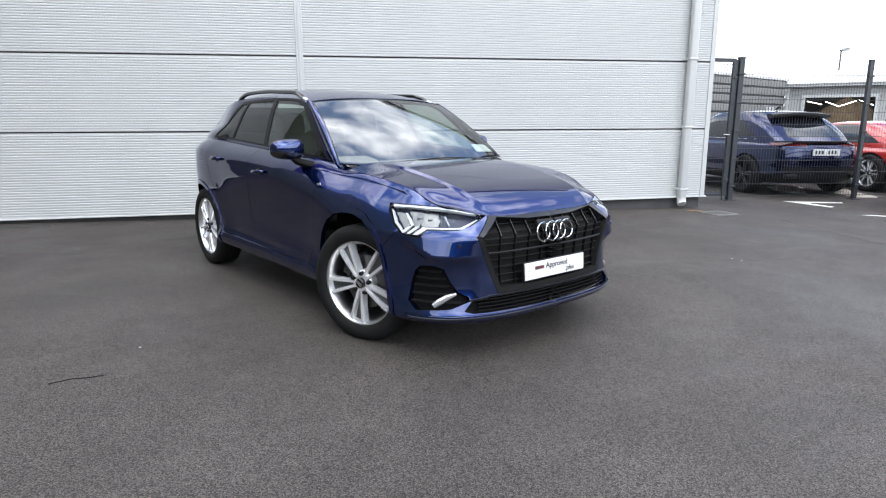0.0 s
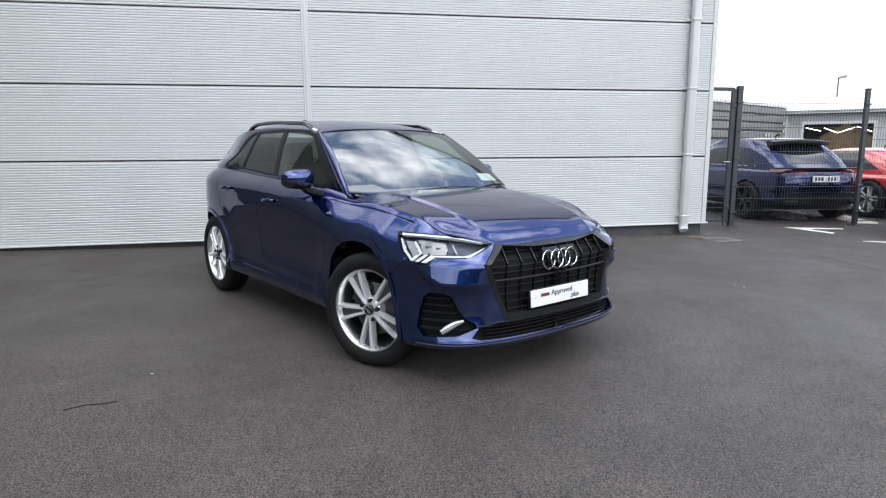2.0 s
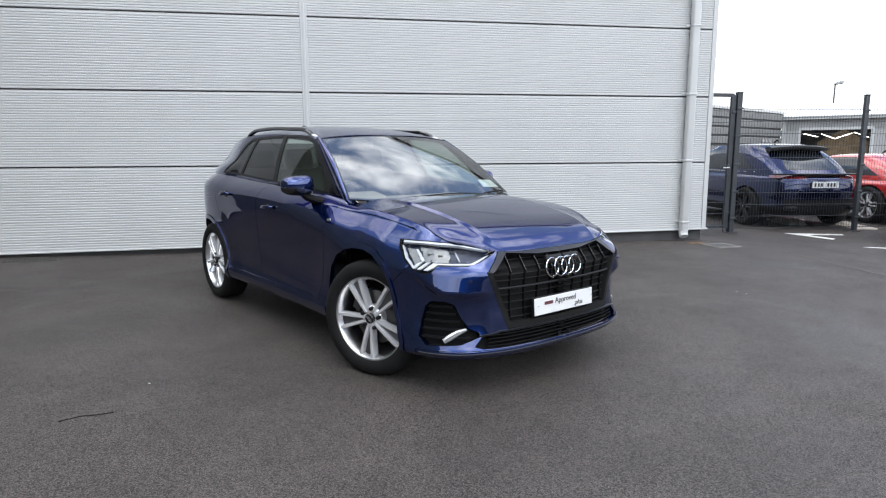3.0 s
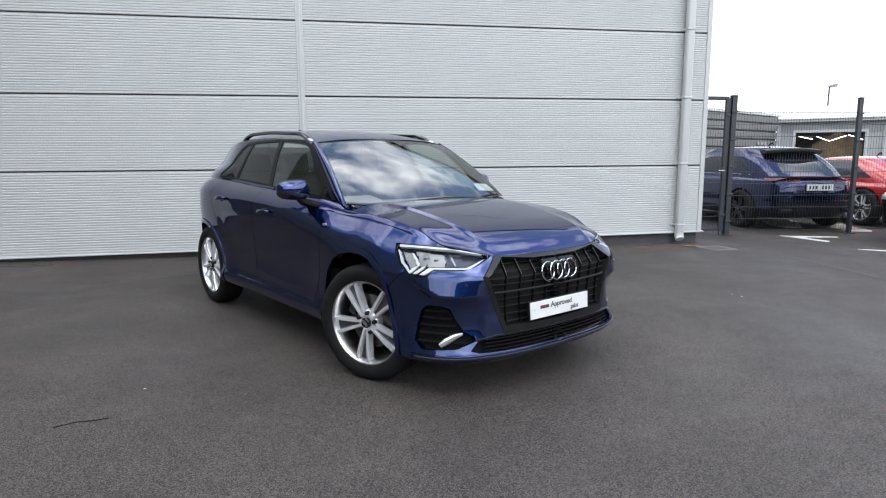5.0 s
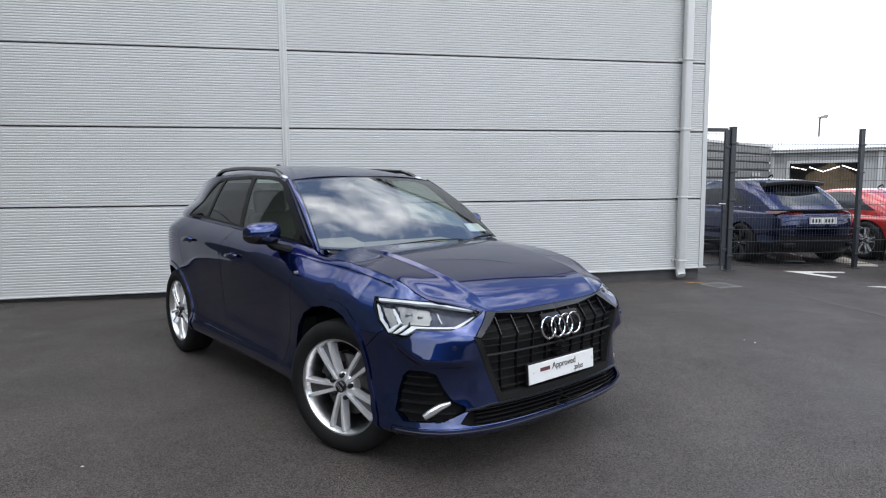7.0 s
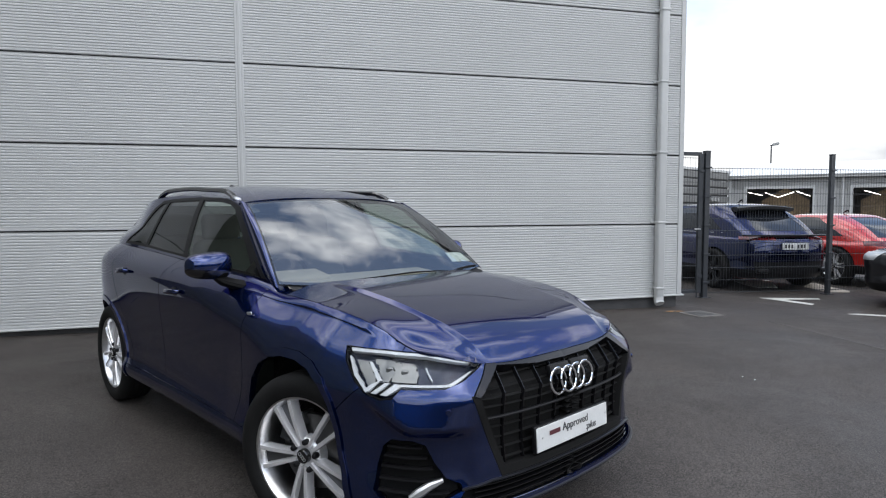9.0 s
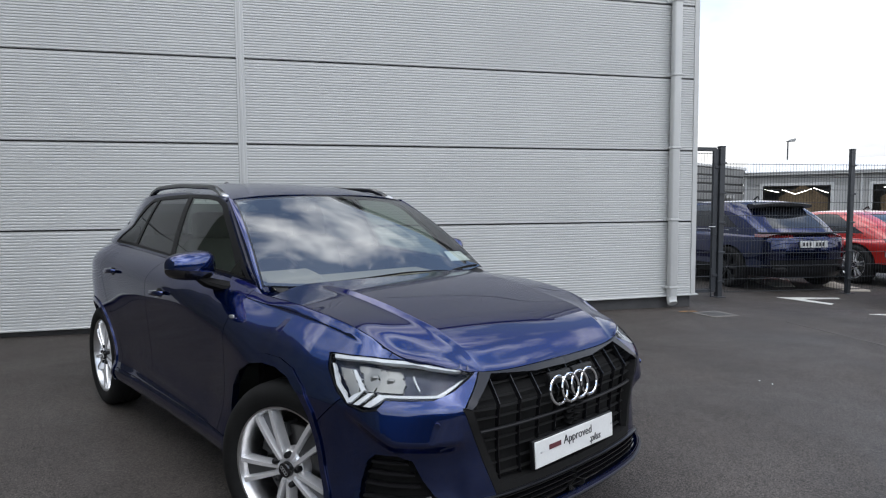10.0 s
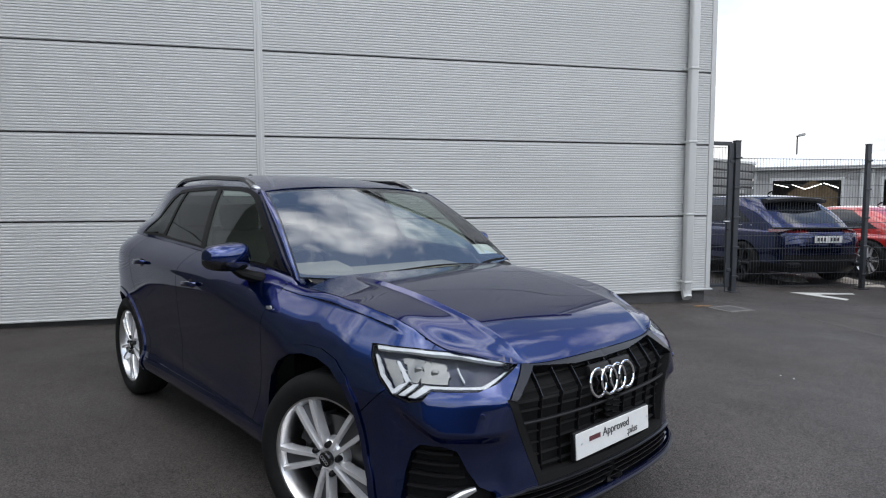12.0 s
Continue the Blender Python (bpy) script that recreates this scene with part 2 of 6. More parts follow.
def part(name, bm, mat, parent=None, label="", angle=38):
    """Links a bmesh as one mesh object, under a thing or a part if one is given."""
    mesh = bpy.data.meshes.new(name)
    bmesh.ops.recalc_face_normals(bm, faces=bm.faces)
    bm.to_mesh(mesh)
    bm.free()
    ob = new(name, finish(mesh, mat, angle))
    ob.parent = parent
    return tagged(ob, label)


def plain(name, verts, faces, mat, parent=None, label="", angle=38):
    mesh = bpy.data.meshes.new(name)
    mesh.from_pydata([tuple(map(float, v)) for v in verts], [], faces)
    mesh.validate()
    ob = new(name, finish(mesh, mat, angle))
    ob.parent = parent
    return tagged(ob, label)


def thing(name, m, label, category, group="", kind=""):
    ob = new(name)
    ob.matrix_world = m
    return tagged(ob, label, category, group, kind)


def box(bm, size, at=(0, 0, 0), turn=(0, 0, 0), bevel=0.0, segments=1, taper=None):
    """Adds a box, bevelled if wished; taper scales its top in x and y."""
    got = bmesh.ops.create_cube(bm, size=1.0)["verts"]
    for v in got:
        v.co = Vector((v.co.x * size[0], v.co.y * size[1], v.co.z * size[2]))
        if taper and v.co.z > 0:
            v.co.x, v.co.y = v.co.x * taper[0], v.co.y * taper[1]
    if bevel:
        edges = list({e for v in got for e in v.link_edges})
        res = bmesh.ops.bevel(bm, geom=edges, offset=bevel, segments=segments, affect="EDGES", profile=0.5)
        got = list({v for f in res["faces"] for v in f.verts} | {v for v in got if v.is_valid})
    bmesh.ops.transform(bm, matrix=pose(*at, *turn), verts=got)
    return bm


def lathe(bm, profile, n=48, axis="y", arc=2 * math.pi):
    """Turns a profile of (radius, along) about an axis."""
    rings = []
    closed = arc > 6.28
    for i in range(n if closed else n + 1):
        a = arc * i / n
        ring = []
        for r, h in profile:
            c, s = r * math.cos(a), r * math.sin(a)
            ring.append(bm.verts.new({"y": (c, h, s), "z": (c, s, h), "x": (h, c, s)}[axis]))
        rings.append(ring)
    for i in range(n):
        a, b = rings[i], rings[(i + 1) % len(rings)]
        for k in range(len(profile) - 1):
            bm.faces.new((a[k], a[k + 1], b[k + 1], b[k]))
    return bm


def sweep(bm, points, width, height, up=(0, 0, 1), closed=False, round_off=0.25):
    """Sweeps an eight-sided bar along a line of points."""
    pts = [Vector(p) for p in points]
    n = len(pts)
    shape = []
    for sx, sz, order in ((1, -1, 0), (1, 1, 1), (-1, 1, 0), (-1, -1, 1)):
        a, b = (sx * .5, sz * (.5 - round_off)), (sx * (.5 - round_off), sz * .5)
        shape += [a, b] if order else [b, a]
    rings = []
    for i, p in enumerate(pts):
        d = (pts[(i + 1) % n] - pts[i - 1]) if closed else (pts[min(i + 1, n - 1)] - pts[max(i - 1, 0)])
        d.normalize()
        side = d.cross(Vector(up)).normalized()
        top = side.cross(d).normalized()
        w = width[i] if isinstance(width, (list, tuple)) else width
        h = height[i] if isinstance(height, (list, tuple)) else height
        rings.append([bm.verts.new(p + side * (x * w) + top * (z * h)) for x, z in shape])
    for i in range(n if closed else n - 1):
        a, b = rings[i], rings[(i + 1) % n]
        for k in range(8):
            bm.faces.new((a[k], a[(k + 1) % 8], b[(k + 1) % 8], b[k]))
    if not closed:
        bm.faces.new(rings[0])
        bm.faces.new(rings[-1][::-1])
    return bm


def carve(us, vs, polys):
    """Cuts a grid in a plane along polygons; gives the cells of each, and of 'rest'. Later polygons win."""
    bm = bmesh.new()
    grid = [[bm.verts.new((u, v, 0)) for v in vs] for u in us]
    for i in range(len(us) - 1):
        for j in range(len(vs) - 1):
            bm.faces.new((grid[i][j], grid[i + 1][j], grid[i + 1][j + 1], grid[i][j + 1]))
    for poly in polys.values():
        for k in range(len(poly)):
            (ax, ay), (bx, by) = poly[k - 1], poly[k]
            nx, ny = by - ay, ax - bx
            long = math.hypot(nx, ny)
            if long < 1e-9:
                continue
            nx, ny = nx / long, ny / long
            x0, x1, y0, y1 = min(ax, bx), max(ax, bx), min(ay, by), max(ay, by)
            hit = []
            for f in bm.faces:
                c = [v.co for v in f.verts]
                if max(p.x for p in c) < x0 or min(p.x for p in c) > x1 or max(p.y for p in c) < y0 or min(p.y for p in c) > y1:
                    continue
                d = [(p.x - ax) * nx + (p.y - ay) * ny for p in c]
                if min(d) < -1e-6 and max(d) > 1e-6:
                    hit.append(f)
            if hit:
                geom = hit + list({e for f in hit for e in f.edges}) + list({v for f in hit for v in f.verts})
                bmesh.ops.bisect_plane(bm, geom=geom, dist=1e-5, plane_co=(ax, ay, 0), plane_no=(nx, ny, 0))

    def inside(x, y, poly):
        odd = False
        for k in range(len(poly)):
            (ax, ay), (bx, by) = poly[k - 1], poly[k]
            if (ay > y) != (by > y) and x < (bx - ax) * (y - ay) / (by - ay) + ax:
                odd = not odd
        return odd

    cells = {name: [] for name in (*polys, "rest")}
    for f in bm.faces:
        c = f.calc_center_median()
        kind = "rest"
        for name, poly in polys.items():
            if inside(c.x, c.y, poly):
                kind = name
        cells[kind].append([(v.co.x, v.co.y) for v in f.verts])
    bm.free()
    return cells


def skin(name, cells, form, mat, parent, depth=0.014, gap=0.002, out=0.0, mirror="", label="", heart=(-1.3, 0, 0.6), angle=38):
    """Lays cells of a carved plane on a form, as a panel with returned edges. mirror: 'join' closes it over the middle, 'both' makes a left one too."""
    index, faces = {}, []
    for cell in cells:
        face = []
        for u, v in cell:
            key = (round(u, 5), round(v, 5))
            face.append(index.setdefault(key, len(index)))
        face = [k for i, k in enumerate(face) if k != face[i - 1]]
        if len(face) > 2:
            faces.append(face)
    uv = np.array(list(index))
    e = 1e-3
    p = form(uv[:, 0], uv[:, 1])
    n = np.cross(form(uv[:, 0] + e, uv[:, 1]) - form(uv[:, 0] - e, uv[:, 1]), form(uv[:, 0], uv[:, 1] + e) - form(uv[:, 0], uv[:, 1] - e))
    n /= np.linalg.norm(n, axis=1)[:, None] + 1e-12
    n *= np.sign(np.sum(n * (p - np.array(heart)), axis=1))[:, None]
    edges = {}
    for i, face in enumerate(faces):
        q = p[face]
        normal = sum(np.cross(q[k - 1] - q[0], q[k] - q[0]) for k in range(2, len(face)))
        if normal @ n[face].mean(axis=0) < 0:
            faces[i] = face = face[::-1]
        for k in range(len(face)):
            edges.setdefault(frozenset((face[k - 1], face[k])), []).append((i, face[k - 1], face[k]))
    middle = np.abs(p[:, 1]) < 1e-4
    rim = [v[0] for v in edges.values() if len(v) == 1 and not (mirror == "join" and middle[v[0][1]] and middle[v[0][2]])]
    if gap:
        pull = {}
        for i, a, b in rim:
            d = p[b] - p[a]
            inward = np.cross(n[a], d)
            long = np.linalg.norm(inward)
            if long > 1e-9:
                for k in (a, b):
                    pull.setdefault(k, []).append(inward / long)
        for k, ds in pull.items():
            d = np.mean(ds, axis=0)
            if mirror == "join" and middle[k]:
                d[1] = 0
            p[k] += d * gap
    p = p + n * out
    verts = list(p)
    below = {}
    for i, a, b in rim:
        for k in (a, b):
            if k not in below:
                below[k] = len(verts)
                verts.append(p[k] - n[k] * depth)
        faces.append([b, a, below[a], below[b]])
    verts = np.array(verts)
    flip = verts * np.array([1, -1, 1])
    if mirror == "join":
        to, extra = {}, []
        for k in range(len(verts)):
            if abs(verts[k, 1]) < 1e-4:
                to[k] = k
            else:
                to[k] = len(verts) + len(extra)
                extra.append(flip[k])
        faces = faces + [[to[k] for k in f[::-1]] for f in faces]
        verts = np.vstack([verts, np.array(extra)])
    one = plain(name, verts, faces, mat, parent, label, angle)
    if mirror == "both":
        plain(name, flip, [f[::-1] for f in faces], mat, parent, label, angle)
    return one


def lettering(name, words, size, mat, parent, m, label="", lean=0.0):
    """Raised letters in the built-in font, as a mesh."""
    curve = bpy.data.curves.new(name, "FONT")
    curve.body, curve.size, curve.extrude, curve.shear = words, size, 0.0008, lean
    ob = bpy.data.objects.new(name, curve)
    scene.collection.objects.link(ob)
    bpy.context.view_layer.update()
    mesh = bpy.data.meshes.new_from_object(ob.evaluated_get(bpy.context.evaluated_depsgraph_get()))
    bpy.data.objects.remove(ob)
    mesh.materials.clear()
    mesh.materials.append(mat)
    got = new(name, mesh)
    got.parent = parent
    got.matrix_local = m
    return tagged(got, label)


# ---- the ground and the big wall ----
WALL_Y, WALL_START, WALL_END, SLOPE = 4.74, -6.2, 4.855, 0.0075


def build_ground():
    bm = bmesh.new()
    near = [-400, -120, -40, -16, -8, -4, 0, 4, 8, 16, 40, 120, 400]
    grid = [[bm.verts.new((x, y, 0)) for y in near] for x in near]
    for i in range(len(near) - 1):
        for j in range(len(near) - 1):
            bm.faces.new((grid[i][j], grid[i + 1][j], grid[i + 1][j + 1], grid[i][j + 1]))
    tagged(part("ground", bm, ASPHALT), "dark damp asphalt yard with fine grit", "ground", kind="structure")


def rib_panel(x0, x1, z0, z1, ribs=30, deep=0.0075):
    """A wall panel with fine level ribs, proud of y = 0, with closed ends."""
    verts, faces = [], []
    line = [(0.03, z0 + 0.004), (0.004, z0 + 0.006)]
    pitch = (z1 - z0 - 0.024) / ribs
    for i in range(ribs):
        z = z0 + 0.012 + i * pitch
        line += [(0, z), (0, z + pitch * .50), (deep, z + pitch * .62), (deep, z + pitch * .88)]
    line += [(0.004, z1 - 0.006), (0.03, z1 - 0.004)]
    for y, z in line:
        verts += [(x0, y, z), (x1, y, z)]
    for i in range(len(line) - 1):
        faces.append((2 * i, 2 * i + 1, 2 * i + 3, 2 * i + 2))
    faces += [tuple(2 * i for i in range(len(line)))[::-1], tuple(2 * i + 1 for i in range(len(line)))]
    return verts, faces


def build_wall():
    top = 5.3
    bm = bmesh.new()
    box(bm, (WALL_END - WALL_START - .04, 0.2, top - 0.17), ((WALL_END + WALL_START - .04) / 2, WALL_Y + 0.13, 0.17 + (top - 0.17) / 2))
    wall = tagged(part("wall_north", bm, JOINT), "pale grey ribbed metal cladding on a warehouse wall", "wall", kind="structure")
    joints = [0.185, 1.222, 2.217, 3.212, 4.207, 5.202]
    spans = [(WALL_START, -1.325), (-1.235, WALL_END - 0.075)]
    for z0, z1 in zip(joints, joints[1:]):
        for x0, x1 in spans:
            v, f = rib_panel(x0, x1, z0 + 0.004, z1 - 0.004)
            if z0 < 1:
                bm = bmesh.new()
                made = [bm.verts.new(p) for p in rib_panel(x0, x1, z1 - 0.004 - 36 * 0.0333 - .024, z1 - 0.004, 36)[0]]
                for face in rib_panel(x0, x1, z1 - 0.004 - 36 * 0.0333 - .024, z1 - 0.004, 36)[1]:
                    bm.faces.new([made[k] for k in face])
                bmesh.ops.bisect_plane(bm, geom=[*bm.verts, *bm.edges, *bm.faces], plane_co=(WALL_END, 0, 0.185), plane_no=(-SLOPE, 0, 1), clear_inner=True)
                panel = part("cladding_panel", bm, CLADDING, wall, angle=20)
            else:
                panel = plain("cladding_panel", v, f, CLADDING, wall, angle=20)
            panel.location = (0, WALL_Y, 0)
    for x in (-1.28,):
        bm = bmesh.new()
        box(bm, (0.094, 0.016, top - 0.19), (x, WALL_Y + 0.001, 0.19 + (top - 0.19) / 2), bevel=0.004)
        box(bm, (0.030, 0.012, top - 0.19), (x, WALL_Y - 0.010, 0.19 + (top - 0.19) / 2), bevel=0.003)
        part("joint_cover", bm, TRIM, wall, "vertical grey joint cover strip")
    bm = bmesh.new()
    box(bm, (0.075, 0.02, top - 0.19), (WALL_END - 0.0375, WALL_Y, 0.19 + (top - 0.19) / 2), bevel=0.003)
    part("corner_flashing", bm, TRIM, wall, "folded grey corner flashing")
    bm = bmesh.new()
    box(bm, (WALL_END - WALL_START + .03, 0.06, 0.012), ((WALL_END + WALL_START + .03) / 2, WALL_Y - 0.006, 0.182 - (WALL_END - WALL_START) / 2 * SLOPE), turn=(12, -math.degrees(SLOPE), 0))
    part("drip_flashing", bm, TRIM, wall, "thin drip flashing under the panels")
    # the courses run level with the building, a little off the yard's fall
    wall.matrix_world = Matrix.Translation((WALL_END, 0, 0)) @ pose(0, 0, 0, 0, -0.29, 0) @ Matrix.Translation((-WALL_END, 0, 0))
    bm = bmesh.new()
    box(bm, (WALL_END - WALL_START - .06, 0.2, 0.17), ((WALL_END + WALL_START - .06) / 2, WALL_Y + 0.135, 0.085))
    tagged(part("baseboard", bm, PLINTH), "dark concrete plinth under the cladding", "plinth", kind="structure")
    # the return of the building and its roof
    bm = bmesh.new()
    box(bm, (0.2, 14, top), (WALL_END - 0.1, WALL_Y + 0.24 + 7, top / 2))
    tagged(part("wall_east", bm, CLADDING), "pale grey end wall of the warehouse", "wall", kind="structure")
    bm = bmesh.new()
    box(bm, (0.2, 14, top), (WALL_START + 0.1, WALL_Y + 0.24 + 7, top / 2))
    tagged(part("wall_west", bm, CLADDING), "pale grey far end wall of the warehouse", "wall", kind="structure")
    bm = bmesh.new()
    box(bm, (WALL_END - WALL_START + .2, 14.6, 0.15), ((WALL_END + WALL_START) / 2, WALL_Y + 7.2, top + 0.075), bevel=0.02)
    tagged(part("roof", bm, TRIM), "flat grey warehouse roof edge", "roof", kind="structure")


def build_downpipe():
    pipe = thing("downpipe", pose(4.432, WALL_Y - 0.075, 0), "pale grey rainwater downpipe clamped to the cladding", "downpipe")
    bm = bmesh.new()
    box(bm, (0.125, 0.10, 5.0), (0, 0, 0.16 + 2.5), bevel=0.028, segments=3)
    part("pipe", bm, TRIM, pipe)
    for z in (0.30, 1.25, 2.245, 3.24, 4.235):
        bm = bmesh.new()
        box(bm, (0.142, 0.118, 0.035), (0, 0, z), bevel=0.012, segments=2)
        box(bm, (0.235, 0.012, 0.032), (0, 0.062, z), bevel=0.003)
        part("bracket", bm, TRIM, pipe)
    bm = bmesh.new()
    sweep(bm, [(0, 0, 0.20), (0, 0, 0.13), (0, -0.012, 0.095), (0, -0.03, 0.075)], 0.128, 0.10, up=(0, -1, 0.01))
    part("shoe", bm, TRIM, pipe, "angled outlet shoe near the ground")


def build_surround():
    """Unseen plain dark walls behind and beside the camera, added to darken reflections."""
    # the near west one also takes light off the warehouse wall's left end
    for name, size, at in (("wall_unseen_west", (1, 26, 7.4), (-8.6, 3.5, 3.7)), ("wall_unseen_far", (1, 30, 4.6), (-26, -20, 2.3)), ("wall_unseen_south", (60, 1, 4.6), (10, -24, 2.3)), ("wall_unseen_east", (1, 30, 4.0), (34, -10, 2.0))):
        tagged(part(name, box(bmesh.new(), size, at), FAR_WALL if name == "wall_unseen_west" else YARD_WALL), "dull rendered wall closing the yard" if name == "wall_unseen_west" else "dark brick wall closing the yard", "wall", kind="structure")


build_ground()
build_wall()
build_surround()
build_downpipe()


# ---- the car's forms: x ahead of the front axle, y to its left, z up ----
def smooth_line(points, n):
    """A Catmull-Rom curve through a few points, evenly spaced along its length."""
    p = np.array(points, float)
    p = np.vstack([2 * p[0] - p[1], p, 2 * p[-1] - p[-2]])
    out = []
    for i in range(1, len(p) - 2):
        for k in np.linspace(0, 1, 24, endpoint=False):
            a, b, c, d = p[i - 1], p[i], p[i + 1], p[i + 2]
            out.append(0.5 * (2 * b + (c - a) * k + (2 * a - 5 * b + 4 * c - d) * k * k + (3 * b - a - 3 * c + d) * k ** 3))
    out = np.array(out + [p[-2]])
    run = np.concatenate([[0], np.cumsum(np.linalg.norm(np.diff(out, axis=0), axis=1))])
    at = np.linspace(0, run[-1], n)
    return at, np.stack([np.interp(at, run, out[:, i]) for i in range(out.shape[1])], 1)


def ease(a, b, x):
    k = np.clip((np.asarray(x, float) - a) / (b - a), 0, 1)
    return k * k * (3 - 2 * k)


def curve_of(xs, ys):
    """A smooth function through a few values."""
    q, p = smooth_line(sorted(zip(xs, ys)), 400)
    return lambda x: np.interp(x, p[:, 0], p[:, 1])


PLAN_S, PLAN = smooth_line([(.83, 0), (.825, .2), (.803, .41), (.765, .555), (.70, .690), (.598, .788), (.455, .856), (.28, .89), (.08, .915), (-.2, .918),
                            (-.8, .905), (-1.5, .905), (-2.2, .92), (-2.68, .920), (-3.0, .845), (-3.22, .75), (-3.37, .64), (-3.46, .50), (-3.51, .30), (-3.52, 0)], 900)
PLAN_N = np.gradient(PLAN, axis=0)
PLAN_N = np.stack([PLAN_N[:, 1], -PLAN_N[:, 0]], 1)
PLAN_N /= np.linalg.norm(PLAN_N, axis=1)[:, None]
HALF = np.argmin(abs(PLAN[:, 0] + 1.5))


def s_of_x(x):
    return np.interp(-x, -PLAN[:, 0], PLAN_S)


def s_of_y(y):
    return np.interp(y, PLAN[:HALF, 1], PLAN_S[:HALF])


hood_mid = curve_of([-.6, -.3, -.1, .13, .34, .46, .55, .62, .68, .74, .80], [1.070, 1.056, 1.046, 1.016, .976, .948, .916, .882, .846, .806, .76])
hood_side = curve_of([-.6, -.44, -.03, .25, .42, .5, .56, .62, .7, .8], [1.025, 1.02, 1.0, .96, .93, .905, .880, .860, .82, .78])
belt_z = curve_of([-3.7, -3.3, -2.8, -2.48, -2.2, -1.46, -.9, -.53, -.3], [1.16, 1.165, 1.17, 1.162, 1.147, 1.115, 1.078, 1.055, 1.04])
front_low = curve_of([.15, .20, .23, .25, .27, .295, .34, .44, .52, .60, .66, .72, .8, 1.3], [.12, .07, .026, .006, .004, .012, .016, .022, .028, .024, .016, .014, .03, .04])
side_low = curve_of([.15, .20, .25, .29, .33, .36, .40, .50, .65, .80, .90, .95, 1.3], [.16, .10, .04, .01, .0, .012, .03, .034, .022, .010, .001, .0, .0])
top_in = curve_of([0, .5, .75, .95, 1.2, 1.5, 1.9, 2.3, 2.95, 3.75, 4.25, 4.7, 6], [.10, .102, .142, .178, .188, .19, .17, .155, .15, .155, .14, .13, .13])


def crease_y(x):
    return .463 - .035 * np.asarray(x) - .02 * ease(.5, .75, x)


def plan_at(s):
    p = np.stack([np.interp(s, PLAN_S, PLAN[:, i]) for i in (0, 1)], -1)
    n = np.stack([np.interp(s, PLAN_S, PLAN_N[:, i]) for i in (0, 1)], -1)
    return p, n / np.linalg.norm(n, axis=-1, keepdims=True)


# the nose's shut line in plan, its outward direction and its height
SHUT_S = np.linspace(0, 1.5, 420)
SHUT_P, SHUT_N = plan_at(SHUT_S)
SHUT = SHUT_P - SHUT_N * top_in(SHUT_S)[:, None]
SHUT_Z = curve_of([0, .2, .3, .4, .5, .6, .7, .8, .88, .94, 1.0, 1.06, 1.12, 1.2, 1.35, 1.5], [.804, .804, .804, .808, .819, .840, .856, .864, .875, .890, .909, .927, .943, .963, .985, .998])(SHUT_S)


def hood_z(x, y):
    """The bonnet and the top of the wings: two creases with a flat middle, rolled down to the nose's shut line."""
    x, y = np.asarray(x, float), np.abs(y)
    c = crease_y(x)
    over = np.clip((y - c) / .030, 0, 1)
    step = .013 * ease(-.38, -.12, x) * (1 - .65 * ease(.15, .50, x)) * (1 - ease(.60, .72, x))
    edge_y = np.maximum(np.interp(-x, -SHUT[:, 0], SHUT[:, 1]), c + .02)
    edge_z = np.where(x > -.03, np.interp(-x, -SHUT[:, 0], SHUT_Z), hood_side(x))
    outer = np.clip((y - c) / (edge_y - c), 0, 1.15) ** 1.12
    z = hood_mid(x) - .006 * (np.minimum(y, c) / .46) ** 2 - step * over
    z = z + (edge_z - z) * outer
    # distance behind the shut line, and the line's own height where it is nearest
    flat = np.stack(np.broadcast_arrays(x, y), -1).reshape(-1, 2)
    near = np.argmin(((flat[:, None, :] - SHUT[None]) ** 2).sum(-1), axis=1)
    back = ((SHUT[near] - flat) * SHUT_N[near]).sum(-1).reshape(np.shape(z))
    line = SHUT_Z[near].reshape(np.shape(z))
    rolled = np.clip(1 - back / .10, 0, 1.3)
    return z + (line - z) * rolled ** 2.3 * ease(.22, .34, x)


def top_edge(s):
    p, n = plan_at(s)
    e = p - n * np.asarray(top_in(s))[..., None]
    k = ease(-.30, -.85, p[..., 0])
    z = hood_z(e[..., 0], e[..., 1]) * (1 - k) + belt_z(p[..., 0]) * k
    return e, z


